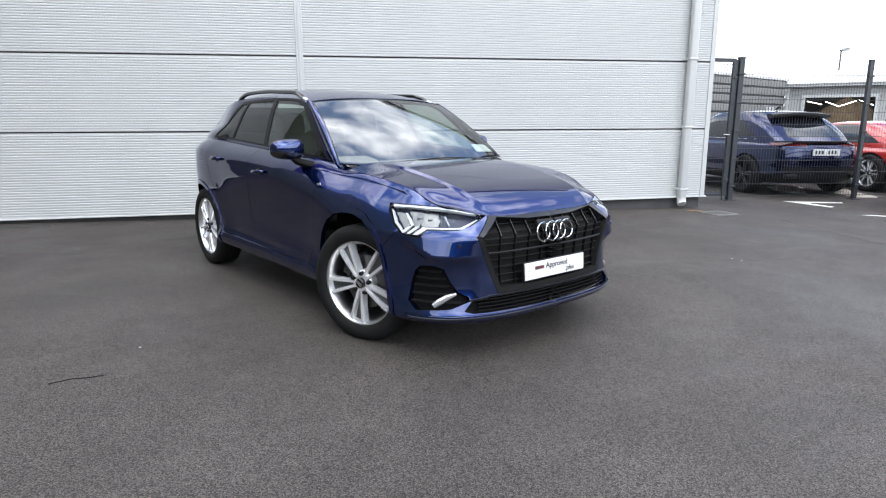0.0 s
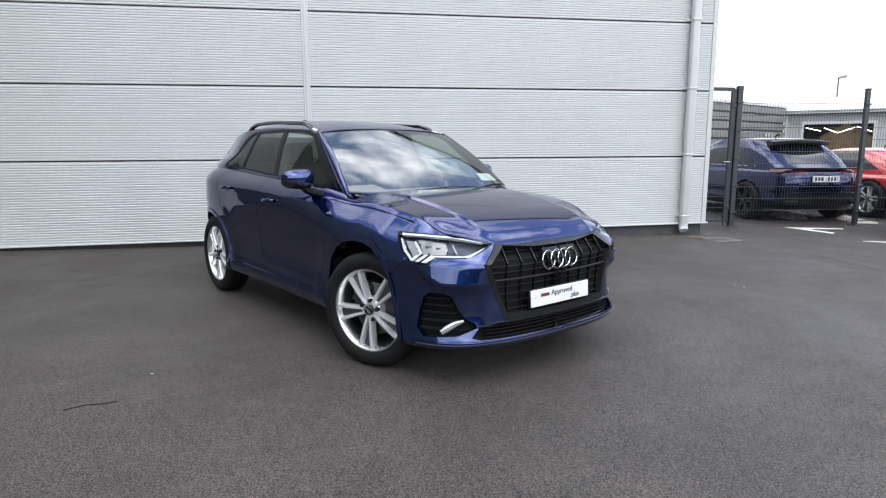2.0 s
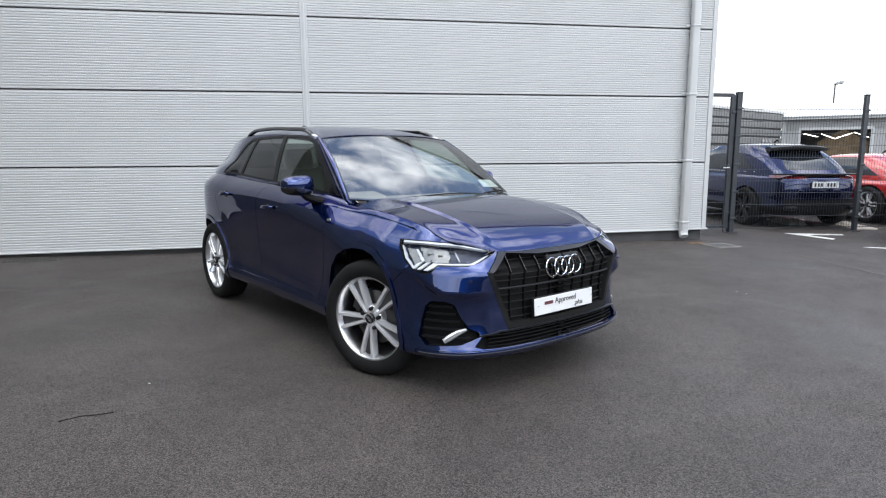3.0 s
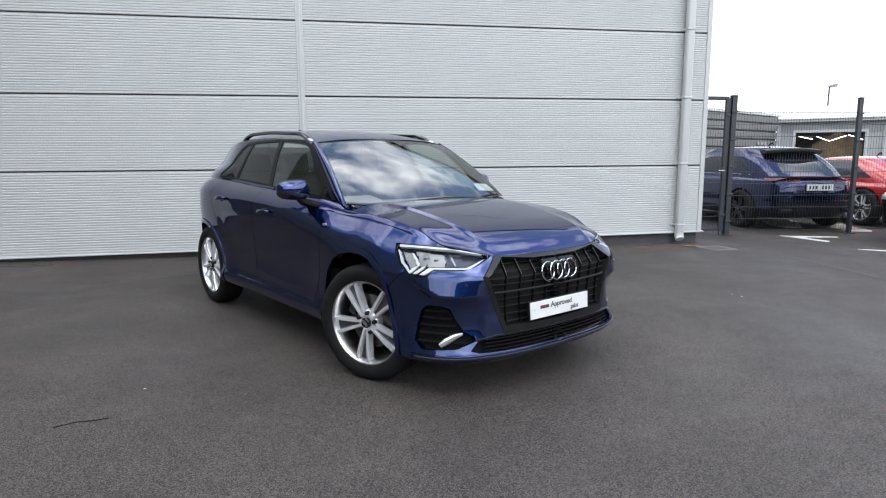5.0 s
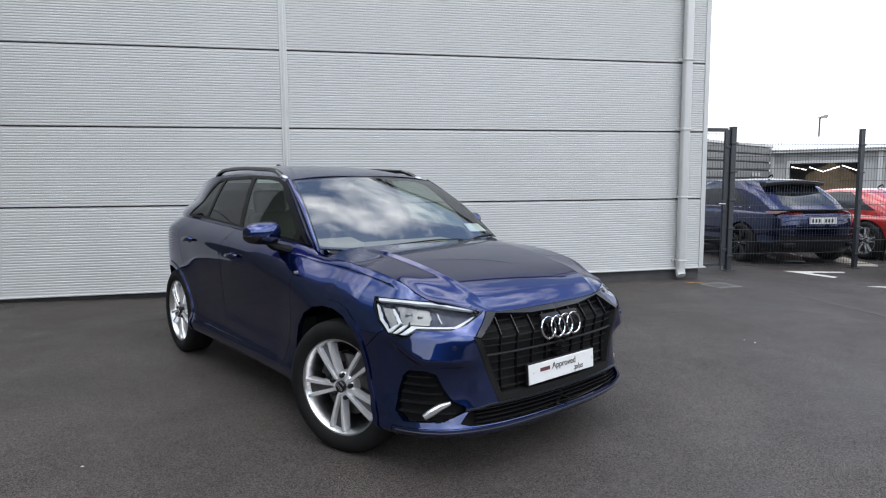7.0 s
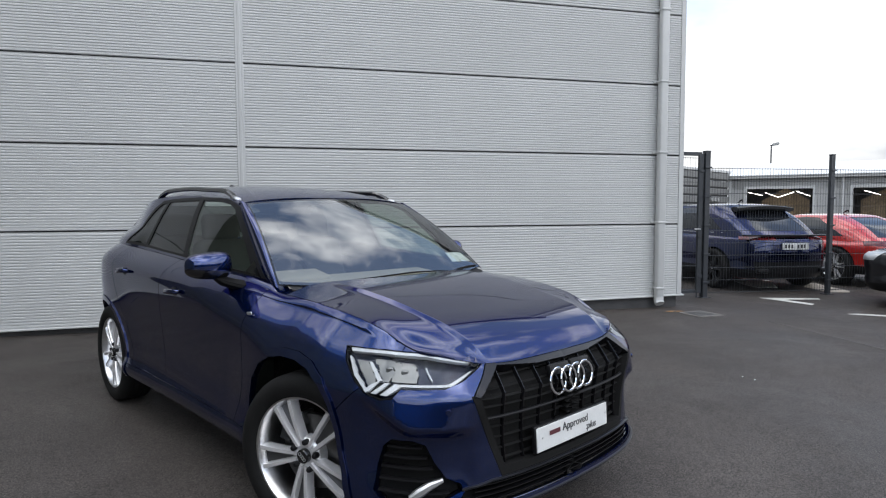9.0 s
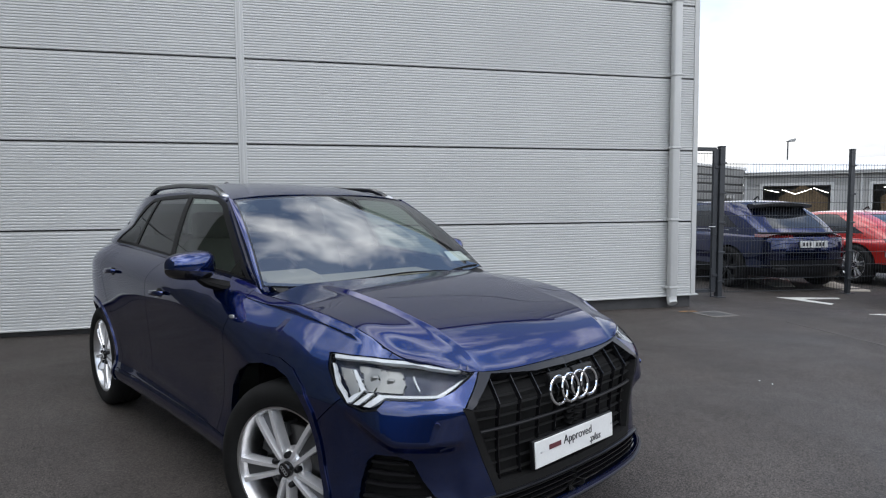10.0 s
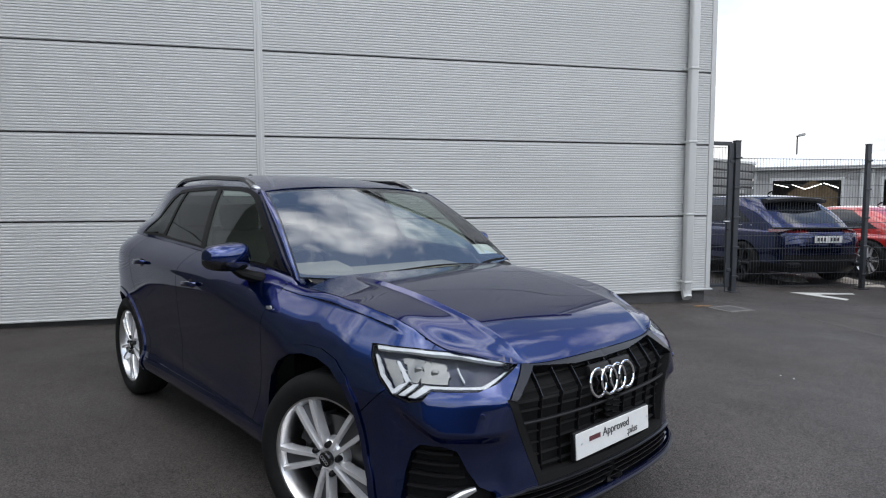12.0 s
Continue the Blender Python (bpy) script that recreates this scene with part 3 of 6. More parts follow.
def flank(s, z):
    """The body's flank: s runs round the plan from the nose, z is the height. The right side has y below 0."""
    s, z = np.asarray(s, float), np.asarray(z, float)
    p, n = plan_at(s)
    e, zt = top_edge(s)
    x = p[..., 0]
    side = ease(.45, .15, x)
    low = front_low(z) * (1 - side) + side_low(z) * side
    roll = .16 + .10 * ease(.6, .2, x) - .05 * ease(-.1, -.5, x) - .06 * ease(-.7, -1.1, x)
    u = np.clip((zt - z) / roll, 0, 1)
    t = (1 - u) ** (2.2 - .8 * ease(.60, .42, x) * (1 - ease(-.1, -.5, x)))
    inn = low * (1 - t) + top_in(s) * t
    for cx in (0, -2.68):
        r = np.hypot(x - cx, z - .345)
        inn = inn - .010 * (1 - ease(.45, .75, r)) * ease(.2, .4, z)
    ridge = .605 + .55 * np.clip(s - .84, 0, .2)
    nose = ease(.54, .62, s) * (1 - ease(.96, 1.14, s))
    inn = inn + nose * (1 - t) * (np.interp(z, [.25, .30, .45, .72, .9], [.006, .012, .016, .014, .035]) - front_low(z)) * ease(.28, .40, z) * (1 - ease(.72, .80, z)) * (1 - side)
    inn = inn + (.026 * np.clip((ridge - z) / .05, 0, 1) + .07 * np.clip(ridge - z - .05, 0, .2)) * nose * ease(.27, .45, z) + .012 * np.clip((z - ridge) / .12, 0, 1) * nose * ease(.60, .80, s)
    inn = inn - .0145 * np.clip(np.where(z > ridge, 1 - (z - ridge) / .12, 1 + (z - ridge) / .09), 0, 1) * nose * (1 - ease(.86, 1.04, s))
    down = zt - z
    inn = inn + .012 * ease(.024, .033, down) * (1 - ease(.033, .14, down)) * ease(.42, .20, x) * (1 - ease(-.40, -.62, x))
    rise = z - (.392 + .052 * (-.54 - x))
    inn = inn - .010 * np.clip(np.where(rise > 0, 1 - rise / .11, 1 + rise / .028), 0, 1) * ease(-.42, -.60, x) * (1 - ease(-1.5, -2.2, x))
    q = p - n * inn[..., None]
    return np.stack([q[..., 0], -q[..., 1], np.broadcast_to(z, q[..., 0].shape)], -1)


REAR_IN = .18
glass_in = curve_of([1.0, 1.1, 1.2, 1.3, 1.4, 1.48, 1.54], [.775, .772, .74, .70, .655, .61, .575])
roof_mid = curve_of([-.95, -1.1, -1.4, -1.8, -2.2, -2.6, -2.9, -3.2], [1.482, 1.520, 1.565, 1.594, 1.595, 1.574, 1.542, 1.49])


def cabin(x, z):
    """The side of the cabin above the belt, right side."""
    x, z = np.asarray(x, float), np.asarray(z, float)
    y = glass_in(z) - REAR_IN * ease(-2.4, -3.4, x) - .050 * ease(-1.3, -.45, x)
    e, zt = top_edge(s_of_x(np.minimum(x, -.45)))
    y = y + (np.maximum(e[..., 1], y) - y) * ease(.15, .0, z - zt) * ease(-2.2, -2.6, x)
    return np.stack([x + 0 * y, -y, z + 0 * y], -1)


def roof_drop(x):
    return .055 + .024 * ease(-1.1, -1.7, x)


def roof_half(x):
    return glass_in(roof_mid(x) - roof_drop(x)) - REAR_IN * ease(-2.4, -3.4, x)


def roof(x, k):
    """The roof: k is the share of its half width."""
    x, k = np.asarray(x, float), np.asarray(k, float)
    return np.stack([x + 0 * k, -k * roof_half(x), roof_mid(x) - roof_drop(x) * np.abs(k) ** 2.8 + 0 * k], -1)


def screen(v, t):
    """The windscreen: v from -1 (right) to 1, t from the cowl up."""
    v, t = np.asarray(v, float), np.asarray(t, float)
    x = (-.305 - .13 * v * v) * (1 - t) + (-.985 - .055 * v * v) * t
    y = v * (.732 * (1 - t) + .588 * t)
    z = (1.015 + .038 * v * v) * (1 - t) + (1.490 - .030 * v * v) * t + .035 * np.sin(np.pi * t)
    return np.stack([x, y, z], -1)


def flank_bottom(s):
    return .235 + .035 * ease(.3, -.3, plan_at(s)[0][..., 0])


def flank_form(s, v):
    s = np.asarray(s, float)
    zb, zt = flank_bottom(s), top_edge(s)[1]
    return flank(np.abs(s), zb + (zt - zb) * np.asarray(v, float))


def dense(poly, step=0.05):
    """Adds points along a polygon's long edges."""
    got = []
    for k in range(len(poly)):
        (ax, ay), (bx, by) = poly[k - 1], poly[k]
        n = max(1, math.ceil(math.hypot(bx - ax, by - ay) / step))
        got += [(ax + (bx - ax) * i / n, ay + (by - ay) * i / n) for i in range(1, n + 1)]
    return got


def flank_poly(poly, step=0.05):
    """From plan length and height to plan length and share of the height."""
    got = []
    for s, z in dense(poly, step):
        zb, zt = float(flank_bottom(np.array(s))), float(top_edge(np.array(s))[1])
        got.append((s, (z - zb) / (zt - zb)))
    return got


def arch_poly(cx, r, n=30, stretch=1.0):
    return [(float(s_of_x(cx + r * math.cos(a))), .345 + r * stretch * math.sin(a)) for a in np.linspace(-0.5, math.pi + 0.5, n)]


def sx(x, z):
    return (float(s_of_x(x)), z)


LAMP = [(1.174, .868), (1.146, .821), (1.076, .758), (.995, .719), (.938, .706), (.890, .714), (.862, .747), (.690, .749), (.605, .771), (.540, .797), (.492, .8150),
        *[(s, float(top_edge(np.array(s))[1]) - .0015) for s in (.50, .52, .55, .62, .7, .78)], (.86, .8625), (.93, .8650), (1.0, .8668), (1.08, .8680)]
LAMP = [(s + .020 * float(ease(.60, 1.0, s)) + .014 * float(ease(1.0, 1.17, s)), z) for s, z in LAMP]
GRILLE_RIM = [(-.1, .99), (.459, .99), (.465, .822), (.580, .711), (.440, .398), (-.1, .392)]
GRILLE = [(-.1, .775), (.2, .780), (.418, .800), (.548, .706), (.426, .421), (-.1, .412)]
INTAKE = [(.920, .548), (.955, .520), (.985, .440), (.992, .350), (.940, .305), (.790, .312), (.730, .317), (.660, .340), (.615, .354), (.620, .376), (.685, .402), (.735, .462), (.775, .535), (.830, .552)]
ARCH = [(.345, .10), (.345, .30), (.325, .38), (.294, .46), (.272, .55), (.242, .64), (.192, .712), (.115, .762), (.02, .783), (-.08, .783), (-.18, .766), (-.285, .718), (-.37, .635), (-.42, .53), (-.438, .43), (-.44, .10)]
LOW_INTAKE = [(-.1, .379), (.50, .379), (.595, .358), (.650, .302), (.60, .288), (-.1, .284)]


def form_at(form, out):
    """The same form, moved outward."""
    def moved(u, v):
        e = 1e-3
        p = form(u, v)
        n = np.cross(form(u + e, v) - form(u - e, v), form(u, v + e) - form(u, v - e))
        n /= np.linalg.norm(n, axis=-1)[..., None] + 1e-12
        n *= np.sign(np.sum(n * (p - np.array((-1.3, 0, .6))), axis=-1))[..., None]
        return p + n * out
    return moved


def on_flank(s, z, out=0.0):
    """A point of the flank by plan length and height; left of the middle for s below 0."""
    zb, zt = flank_bottom(np.array(abs(s))), top_edge(np.array(abs(s)))[1]
    p = form_at(flank_form, out)(np.array([max(abs(s), .0011)]), np.array([(z - zb) / (zt - zb)]))[0]
    return Vector((p[0], 0 if abs(s) < .001 else p[1] if s >= 0 else -p[1], p[2]))


def build_wheel(parent, face, look_label, barrel, web):
    """A wheel about y, its outer face to -y."""
    bm = bmesh.new()
    lathe(bm, [(.224, .10), (.229, -.02), (.235, -.052), (.243, -.078), (.250, -.088), (.258, -.075)], 64)
    wheel = part("wheel", bm, barrel, parent, look_label)
    bm = bmesh.new()
    lathe(bm, [(.243, -.078), (.248, -.089), (.2535, -.0975), (.2605, -.0995), (.263, -.096), (.264, -.088)], 72)
    part("rim_lip", bm, barrel, wheel)
    bm = bmesh.new()
    outer = [(.250, -.090), (.262, -.100), (.285, -.112), (.312, -.115), (.330, -.109), (.349, -.098), (.357, -.082)]
    tread = []
    for y in (-.06, -.02, .02, .06):
        tread += [(.360, y - .014), (.360, y + .012), (.353, y + .014), (.353, y + .018)]
    lathe(bm, outer + tread + [(r, -h) for r, h in outer[::-1]], 72)
    part("tyre", bm, RUBBER, wheel)
    bm = bmesh.new()
    for i in range(5):
        for k in (-1, 1):
            a = math.radians(90 + 72 * i)
            d, q = Vector((math.cos(a), 0, math.sin(a))), Vector((-math.sin(a), 0, math.cos(a)))
            rows = []
            for t in np.linspace(0, 1, 7):
                r = .046 + (.2565 - .046) * t
                half = .0105 + .0040 * t
                y = -.086 - .008 * math.sin(t * 2.4) + .003 * t * t
                p = d * r + q * (k * (.0125 + .034 * t))
                lean = .009 + .010 * t
                rows.append([p + q * half + Vector((0, y + lean, 0)), p + q * (half * .66) + Vector((0, y, 0)), p - q * (half * .66) + Vector((0, y, 0)), p - q * half + Vector((0, y + lean, 0)),
                             p - q * (half * .8) + Vector((0, y + .05, 0)), p + q * (half * .8) + Vector((0, y + .05, 0))])
            vs = [[bm.verts.new(p) for p in row] for row in rows]
            for j in range(6):
                for m in range(6):
                    bm.faces.new((vs[j][m], vs[j][(m + 1) % 6], vs[j + 1][(m + 1) % 6], vs[j + 1][m]))
            bm.faces.new(vs[0])
            bm.faces.new(vs[-1][::-1])
    part("rim", bm, face, wheel)
    bm = bmesh.new()
    for i in range(5):
        a = math.radians(90 + 72 * i)
        d, q = Vector((math.cos(a), 0, math.sin(a))), Vector((-math.sin(a), 0, math.cos(a)))
        rows = []
        for t in np.linspace(0, 1, 5):
            w = .010 + .028 * t
            y = -.062 - .006 * math.sin(t * 2.4) + .003 * t * t
            p = d * (.05 + .206 * t)
            rows.append([bm.verts.new(p + q * (w * c) + Vector((0, y + e, 0))) for c, e in ((1, 0), (-1, 0), (-1, .03), (1, .03))])
        for a, b in zip(rows, rows[1:]):
            for m in range(4):
                bm.faces.new((a[m], a[(m + 1) % 4], b[(m + 1) % 4], b[m]))
        bm.faces.new(rows[0])
        bm.faces.new(rows[-1][::-1])
    part("spoke_web", bm, web, wheel, "grey recessed webs between the spokes")
    bm = bmesh.new()
    lathe(bm, [(.001, -.074), (.066, -.074), (.076, -.066), (.080, -.04), (.080, .05)], 40)
    part("hub", bm, face, wheel)
    bm = bmesh.new()
    lathe(bm, [(.001, -.098), (.026, -.098), (.031, -.094), (.032, -.075)], 32)
    part("centre_cap", bm, GLOSS_BLACK, wheel, "black centre cap")
    for i in range(4):
        bm = bmesh.new()
        lathe(bm, [(.0062, -.0975), (.0062, -.0995), (.0080, -.0995), (.0080, -.0975)], 14)
        ring = part("cap_ring", bm, SILVER, wheel)
        ring.location = (-.0158 + .0105 * i, 0, 0)
    for i in range(5):
        a = math.radians(54 + 72 * i)
        bm = bmesh.new()
        lathe(bm, [(.001, -.097), (.009, -.097), (.0125, -.092), (.0135, -.070)], 12)
        bolt = part("wheel_bolt", bm, SATIN_BLACK, wheel)
        bolt.location = (.062 * math.cos(a), 0, .062 * math.sin(a))
    bm = bmesh.new()
    lathe(bm, [(.05, -.02), (.165, -.02), (.168, -.015), (.168, .005), (.165, .01), (.05, .01)], 40)
    part("brake_disc", bm, STEEL, wheel, "grey steel brake disc")
    bm = bmesh.new()
    for k in range(9):
        a = math.radians(150 + 7 * k)
        box(bm, (.055, .07, .024), (.150 * math.cos(a), -.005, .150 * math.sin(a)), (0, -math.degrees(a), 0))
    part("brake_caliper", bm, ALLOY_DARK, wheel)
    bm = bmesh.new()
    lathe(bm, [(.02, .105), (.236, .105)], 40)
    part("inner_disc", bm, MATT_BLACK, wheel, "dark inside of the wheel")
    return wheel


def build_mirror(car, left):
    k = 1 if left else -1
    bm = bmesh.new()
    bmesh.ops.create_uvsphere(bm, u_segments=28, v_segments=18, radius=1)
    for v in bm.verts:
        x, y, z = v.co
        sq = lambda c, n: math.copysign(abs(c) ** n, c)
        x, y, z = sq(x, .75), sq(y, .62), sq(z, .70)
        x = x * (.080 if x > 0 else .048)
        taper = 1 - .22 * (y * .5 + .5)
        v.co = (x + .012 * -abs(y), y * .122, z * .078 * taper)
    top = bm.copy()
    bmesh.ops.bisect_plane(top, geom=[*top.verts, *top.edges, *top.faces], plane_co=(0, 0, -.022), plane_no=(0, .12, -1), clear_outer=True)
    bmesh.ops.bisect_plane(bm, geom=[*bm.verts, *bm.edges, *bm.faces], plane_co=(0, 0, -.024), plane_no=(0, .12, -1), clear_inner=True)
    place = (pose(-.86, .872, 1.140, 0, 0, 66) if left else pose(-.765, -.935, 1.138, 0, 0, 10)) @ Matrix.Diagonal((1, k, 1, 1))
    for b in (top, bm):
        bmesh.ops.transform(b, matrix=place, verts=b.verts)
        bmesh.ops.holes_fill(b, edges=b.edges)
    shell = part("door_mirror", top, PAINT, car, "blue door mirror with a black lower half")
    part("mirror_base", bm, GLOSS_BLACK, shell)
    bm = bmesh.new()
    box(bm, (.012, .17, .085), bevel=.005)
    bmesh.ops.transform(bm, matrix=place @ pose(-.050, 0, .004), verts=bm.verts)
    part("mirror_glass", bm, CHROME, shell)
    bm = bmesh.new()
    foot = [(-.74, k * .745, 1.022), (-.75, k * .80, 1.032), (-.765, k * .865, 1.055), (-.775, k * .91, 1.085)] if not left else [(-.70, k * .765, 1.052), (-.74, k * .81, 1.066), (-.80, k * .85, 1.088)]
    sweep(bm, foot, [.16, .13, .11, .10][:len(foot)], [.055, .055, .05, .03][:len(foot)], round_off=.35)
    part("mirror_foot", bm, MATT_BLACK, shell)


def build_car():
    car = thing("car", pose(0, 0, 0, 0, 0, -61), "glossy dark blue five-door crossover parked on the asphalt", "car")
    # flanks, nose and tail
    fine_s = np.unique(np.round(np.concatenate([np.arange(0, 1.3, .022), np.arange(1.3, 4.6, .032), np.linspace(4.6, PLAN_S[-1], 26)]), 4))
    front_edge = [sx(-.50, 1.3), sx(-.50, 1.06), sx(-.475, .9), sx(-.50, .62), sx(-.60, .36), sx(-.60, .1)]
    b_line = [sx(-1.565, 1.3), sx(-1.565, 1.14), sx(-1.60, .8), sx(-1.585, .36), sx(-1.585, .1)]
    c_line = [sx(-2.46, 1.3), sx(-2.46, 1.18), sx(-2.45, 1.0), sx(-2.36, .80), sx(-2.22, .62), sx(-2.15, .47), sx(-2.14, .1)]
    polys = {"fender": [(.45, 1.3), (.45, .1), *front_edge[::-1]], "front_door": front_edge + b_line[::-1], "rear_door": b_line + c_line[::-1],
             "bumper": [(-.1, .1), (1.22, .1), (1.22, .60), (1.06, .735), (.95, .79), (.80, 1.2), (-.1, 1.2)], "sill": [sx(-.36, .1), sx(-.36, .365), sx(-2.30, .365), sx(-2.30, .1)],
             "lip": [(-.1, .1), (1.02, .1), (1.0, .280), (-.1, .280)], "tail": [sx(-3.05, .1), sx(-3.05, .52), sx(-3.2, .62), (5.8, .62), (5.8, .1)], "clear": [sx(-2.99, .1), sx(-2.99, .36), sx(-3.2, .40), (5.8, .40), (5.8, .1)],
             "rim": GRILLE_RIM, "rim_bottom": [(-.1, .380), (.31, .380), (.31, .425), (-.1, .425)], "rim_low": [(.30, .380), (.442, .380), (.584, .716), (.54, .702), (.42, .425), (.30, .425)], "grille": GRILLE, "intake": INTAKE, "low": LOW_INTAKE, "lamp": LAMP, 
             "trim_front": [sx(-.05 + (x + .05) * 1.085, .36 + (z - .36) * 1.085 if z > .36 else z) for x, z in ARCH], "trim_rear": arch_poly(-2.69, .450), "arch_front": [sx(x, z) for x, z in ARCH], "arch_rear": arch_poly(-2.69, .412)}
    rows_v = np.unique(np.round(np.concatenate([np.linspace(0, .52, 18), np.linspace(.54, .68, 11), np.linspace(.70, .86, 7), np.linspace(.875, 1, 19)]), 4))
    cells = carve(fine_s, rows_v, {k: flank_poly(v) for k, v in polys.items()})
    skin("fender", cells["fender"], flank_form, PAINT, car, .02, mirror="both")
    skin("front_door", cells["front_door"], flank_form, PAINT, car, .02, mirror="both")
    skin("rear_door", cells["rear_door"], flank_form, PAINT, car, .02, mirror="both")
    skin("quarter_panel", cells["rest"], flank_form, PAINT, car, .02, mirror="both")
    skin("arch_trim", cells["trim_front"], flank_form, PAINT, car, .03, .001, out=.007, mirror="both", label="body-coloured front wheel arch lip")
    skin("arch_trim", cells["trim_rear"], flank_form, PAINT, car, .03, .001, out=.007, mirror="both", label="body-coloured rear wheel arch lip")
    skin("sill", cells["sill"], flank_form, PAINT, car, .03, mirror="both")
    bumper = skin("front_bumper", cells["bumper"], flank_form, PAINT, car, .045, mirror="join")
    skin("splitter", cells["lip"], flank_form, PAINT, bumper, .03, mirror="join")
    skin("rear_bumper", cells["tail"], flank_form, SATIN_BLACK, car, .03, mirror="join", label="black lower rear bumper")
    # nose: frame, grille, intakes
    grille = skin("grille_frame", cells["rim"], flank_form, TITAN, car, .06, out=.006, mirror="join", label="dark grey eight-sided grille frame")
    skin("grille_frame_low", cells["rim_low"], flank_form, MATT_BLACK, grille, .06, 0, out=.001, mirror="both", label="dull black lower frame side")
    skin("grille_frame_bottom", cells["rim_bottom"], flank_form, MATT_BLACK, grille, .06, 0, out=.001, mirror="join", label="dull black lower frame edge")
    skin("grille_back", cells["grille"], flank_form, MATT_BLACK, grille, .01, 0, out=-.055, mirror="join")
    half_at = lambda z: float(np.interp(z, [.41, .421, .706, .800], [.40, .426, .548, .418]))
    for i in range(9):
        z = .444 + i * .042
        lim = half_at(z) - .004
        bm = bmesh.new()
        thick = i == 4
        sweep(bm, [on_flank(s, z, -.030 if not thick else -.016) for s in np.linspace(-lim, lim, 33)], .014, .012 if thick else .004, up=(.30, 0, 1))
        part("grille_bar", bm, SATIN_BLACK if thick else MATT_BLACK, grille)
    for k in range(-4, 5):
        s0 = k * .105
        bm = bmesh.new()
        pts = []
        for z in np.linspace(.425, .79, 10):
            s = s0 * (1 + .10 * (z - .6))
            if abs(s) < half_at(z):
                pts.append(on_flank(s, z, -.026 if z < .70 else -.012))
        sweep(bm, pts, .004, .018, up=(1, 0, 0))
        part("grille_slat", bm, GLOSS_BLACK, grille)
    for s in (-.075, .075):
        bm = bmesh.new()
        box(bm, (.03, .14, .05), (.775, -s, .745), (0, -14, 0), bevel=.012, segments=2)
        part("emblem_carrier", bm, SATIN_BLACK, grille)
    for i in range(4):
        bm = bmesh.new()
        pts = [(0, .053 * math.cos(a), .053 * math.sin(a)) for a in np.linspace(0, 2 * math.pi, 40, endpoint=False)]
        sweep(bm, pts, .012, .013, up=(1, 0, 0), closed=True)
        ring = part("emblem_ring", bm, CHROME, grille, "bright chrome emblem ring")
        ring.matrix_local = pose(.800 + .003 * (i % 2) - .004 * abs(i - 1.5), -.098 + .0655 * i, .698, 0, -9, 0)
    intake_back = skin("side_intake", cells["intake"], flank_form, MATT_BLACK, bumper, .01, 0, out=-.055, mirror="both", label="black side air intake")
    for sign in (1, -1):
        for z, s0, s1 in ((.515, .79, .945), (.475, .765, .962), (.435, .74, .975), (.395, .70, .978), (.352, .67, .978)):
            bm = bmesh.new()
            sweep(bm, [on_flank(sign * s, z, -.022) for s in np.linspace(s0, s1, 8)], .03, .009)
            part("intake_slat", bm, SATIN_BLACK, bumper)
        bm = bmesh.new()
        sweep(bm, [on_flank(sign * s, z, -.010) for s, z in ((.835, .332), (.80, .354), (.75, .380), (.695, .396))], [.024, .030, .030, .020], [.028, .036, .030, .014])
        part("intake_blade", bm, SILVER, bumper, "short satin silver blade")
        bm = bmesh.new()
        lathe(bm, [(.001, .003), (.010, .003), (.012, -.003)], 16, axis="x")
        dot = part("parking_sensor", bm, PAINT, bumper)
        dot.location = on_flank(sign * .683, .668, .001)
        dot.rotation_euler = (0, 0, -sign * .75)
    skin("lower_intake", cells["low"], flank_form, MATT_BLACK, bumper, .01, 0, out=-.05, mirror="join", label="black lower air intake")
    bm = bmesh.new()
    sweep(bm, [on_flank(s, .379 - .02 * max(abs(s) - .50, 0) / .1, .006) for s in np.linspace(-.62, .62, 41)], .016, .010)
    part("blade", bm, TITAN, bumper, "thin grey blade under the grille")
    for z in (.302, .322, .342, .361):
        bm = bmesh.new()
        sweep(bm, [on_flank(s, z, -.02) for s in np.linspace(-.57, .57, 31)], .03, .006)
        part("intake_bar", bm, GLOSS_BLACK, bumper)
    bm = bmesh.new()
    sweep(bm, [on_flank(s, .262, .002) for s in np.linspace(-.98, .98, 61)], .012, .010)
    part("splitter_edge", bm, TITAN, bumper, "thin satin edge along the splitter")
    # head lamps
    crown = lambda s, d: (s, float(top_edge(np.array(s))[1]) - d if s < .78 else float(np.interp(s, [.78, .86, .93, 1.0, 1.08, 1.174], [float(top_edge(np.array(.78))[1]), .8638, .8662, .8680, .8692, .8692])) - d)
    strips = {"top": [crown(s, .0022) for s in (1.150, 1.05, .95, .85, .75, .65, .58, .545)] + [crown(s, d) for s, d in ((.58, .0075), (.65, .0088), (.75, .0098), (.85, .0105), (.95, .0115), (1.05, .0125), (1.142, .014))],
              "low": [(.940, .764), (.672, .764), (.565, .799), (.552, .800), (.656, .757), (.915, .756)], "outer": [(1.140, .838), (1.132, .838), (1.078, .785), (.998, .734), (1.005, .728), (1.085, .775)],
              "inner": [(1.048, .826), (1.032, .826), (.947, .772), (.962, .764)], "finger_a": [(.992, .757), (.955, .772), (.994, .731), (1.010, .740)],
              "finger_b": [(.936, .765), (.912, .767), (.958, .726), (.980, .727)], "finger_c": [(.890, .765), (.862, .757), (.912, .723), (.940, .724)]}
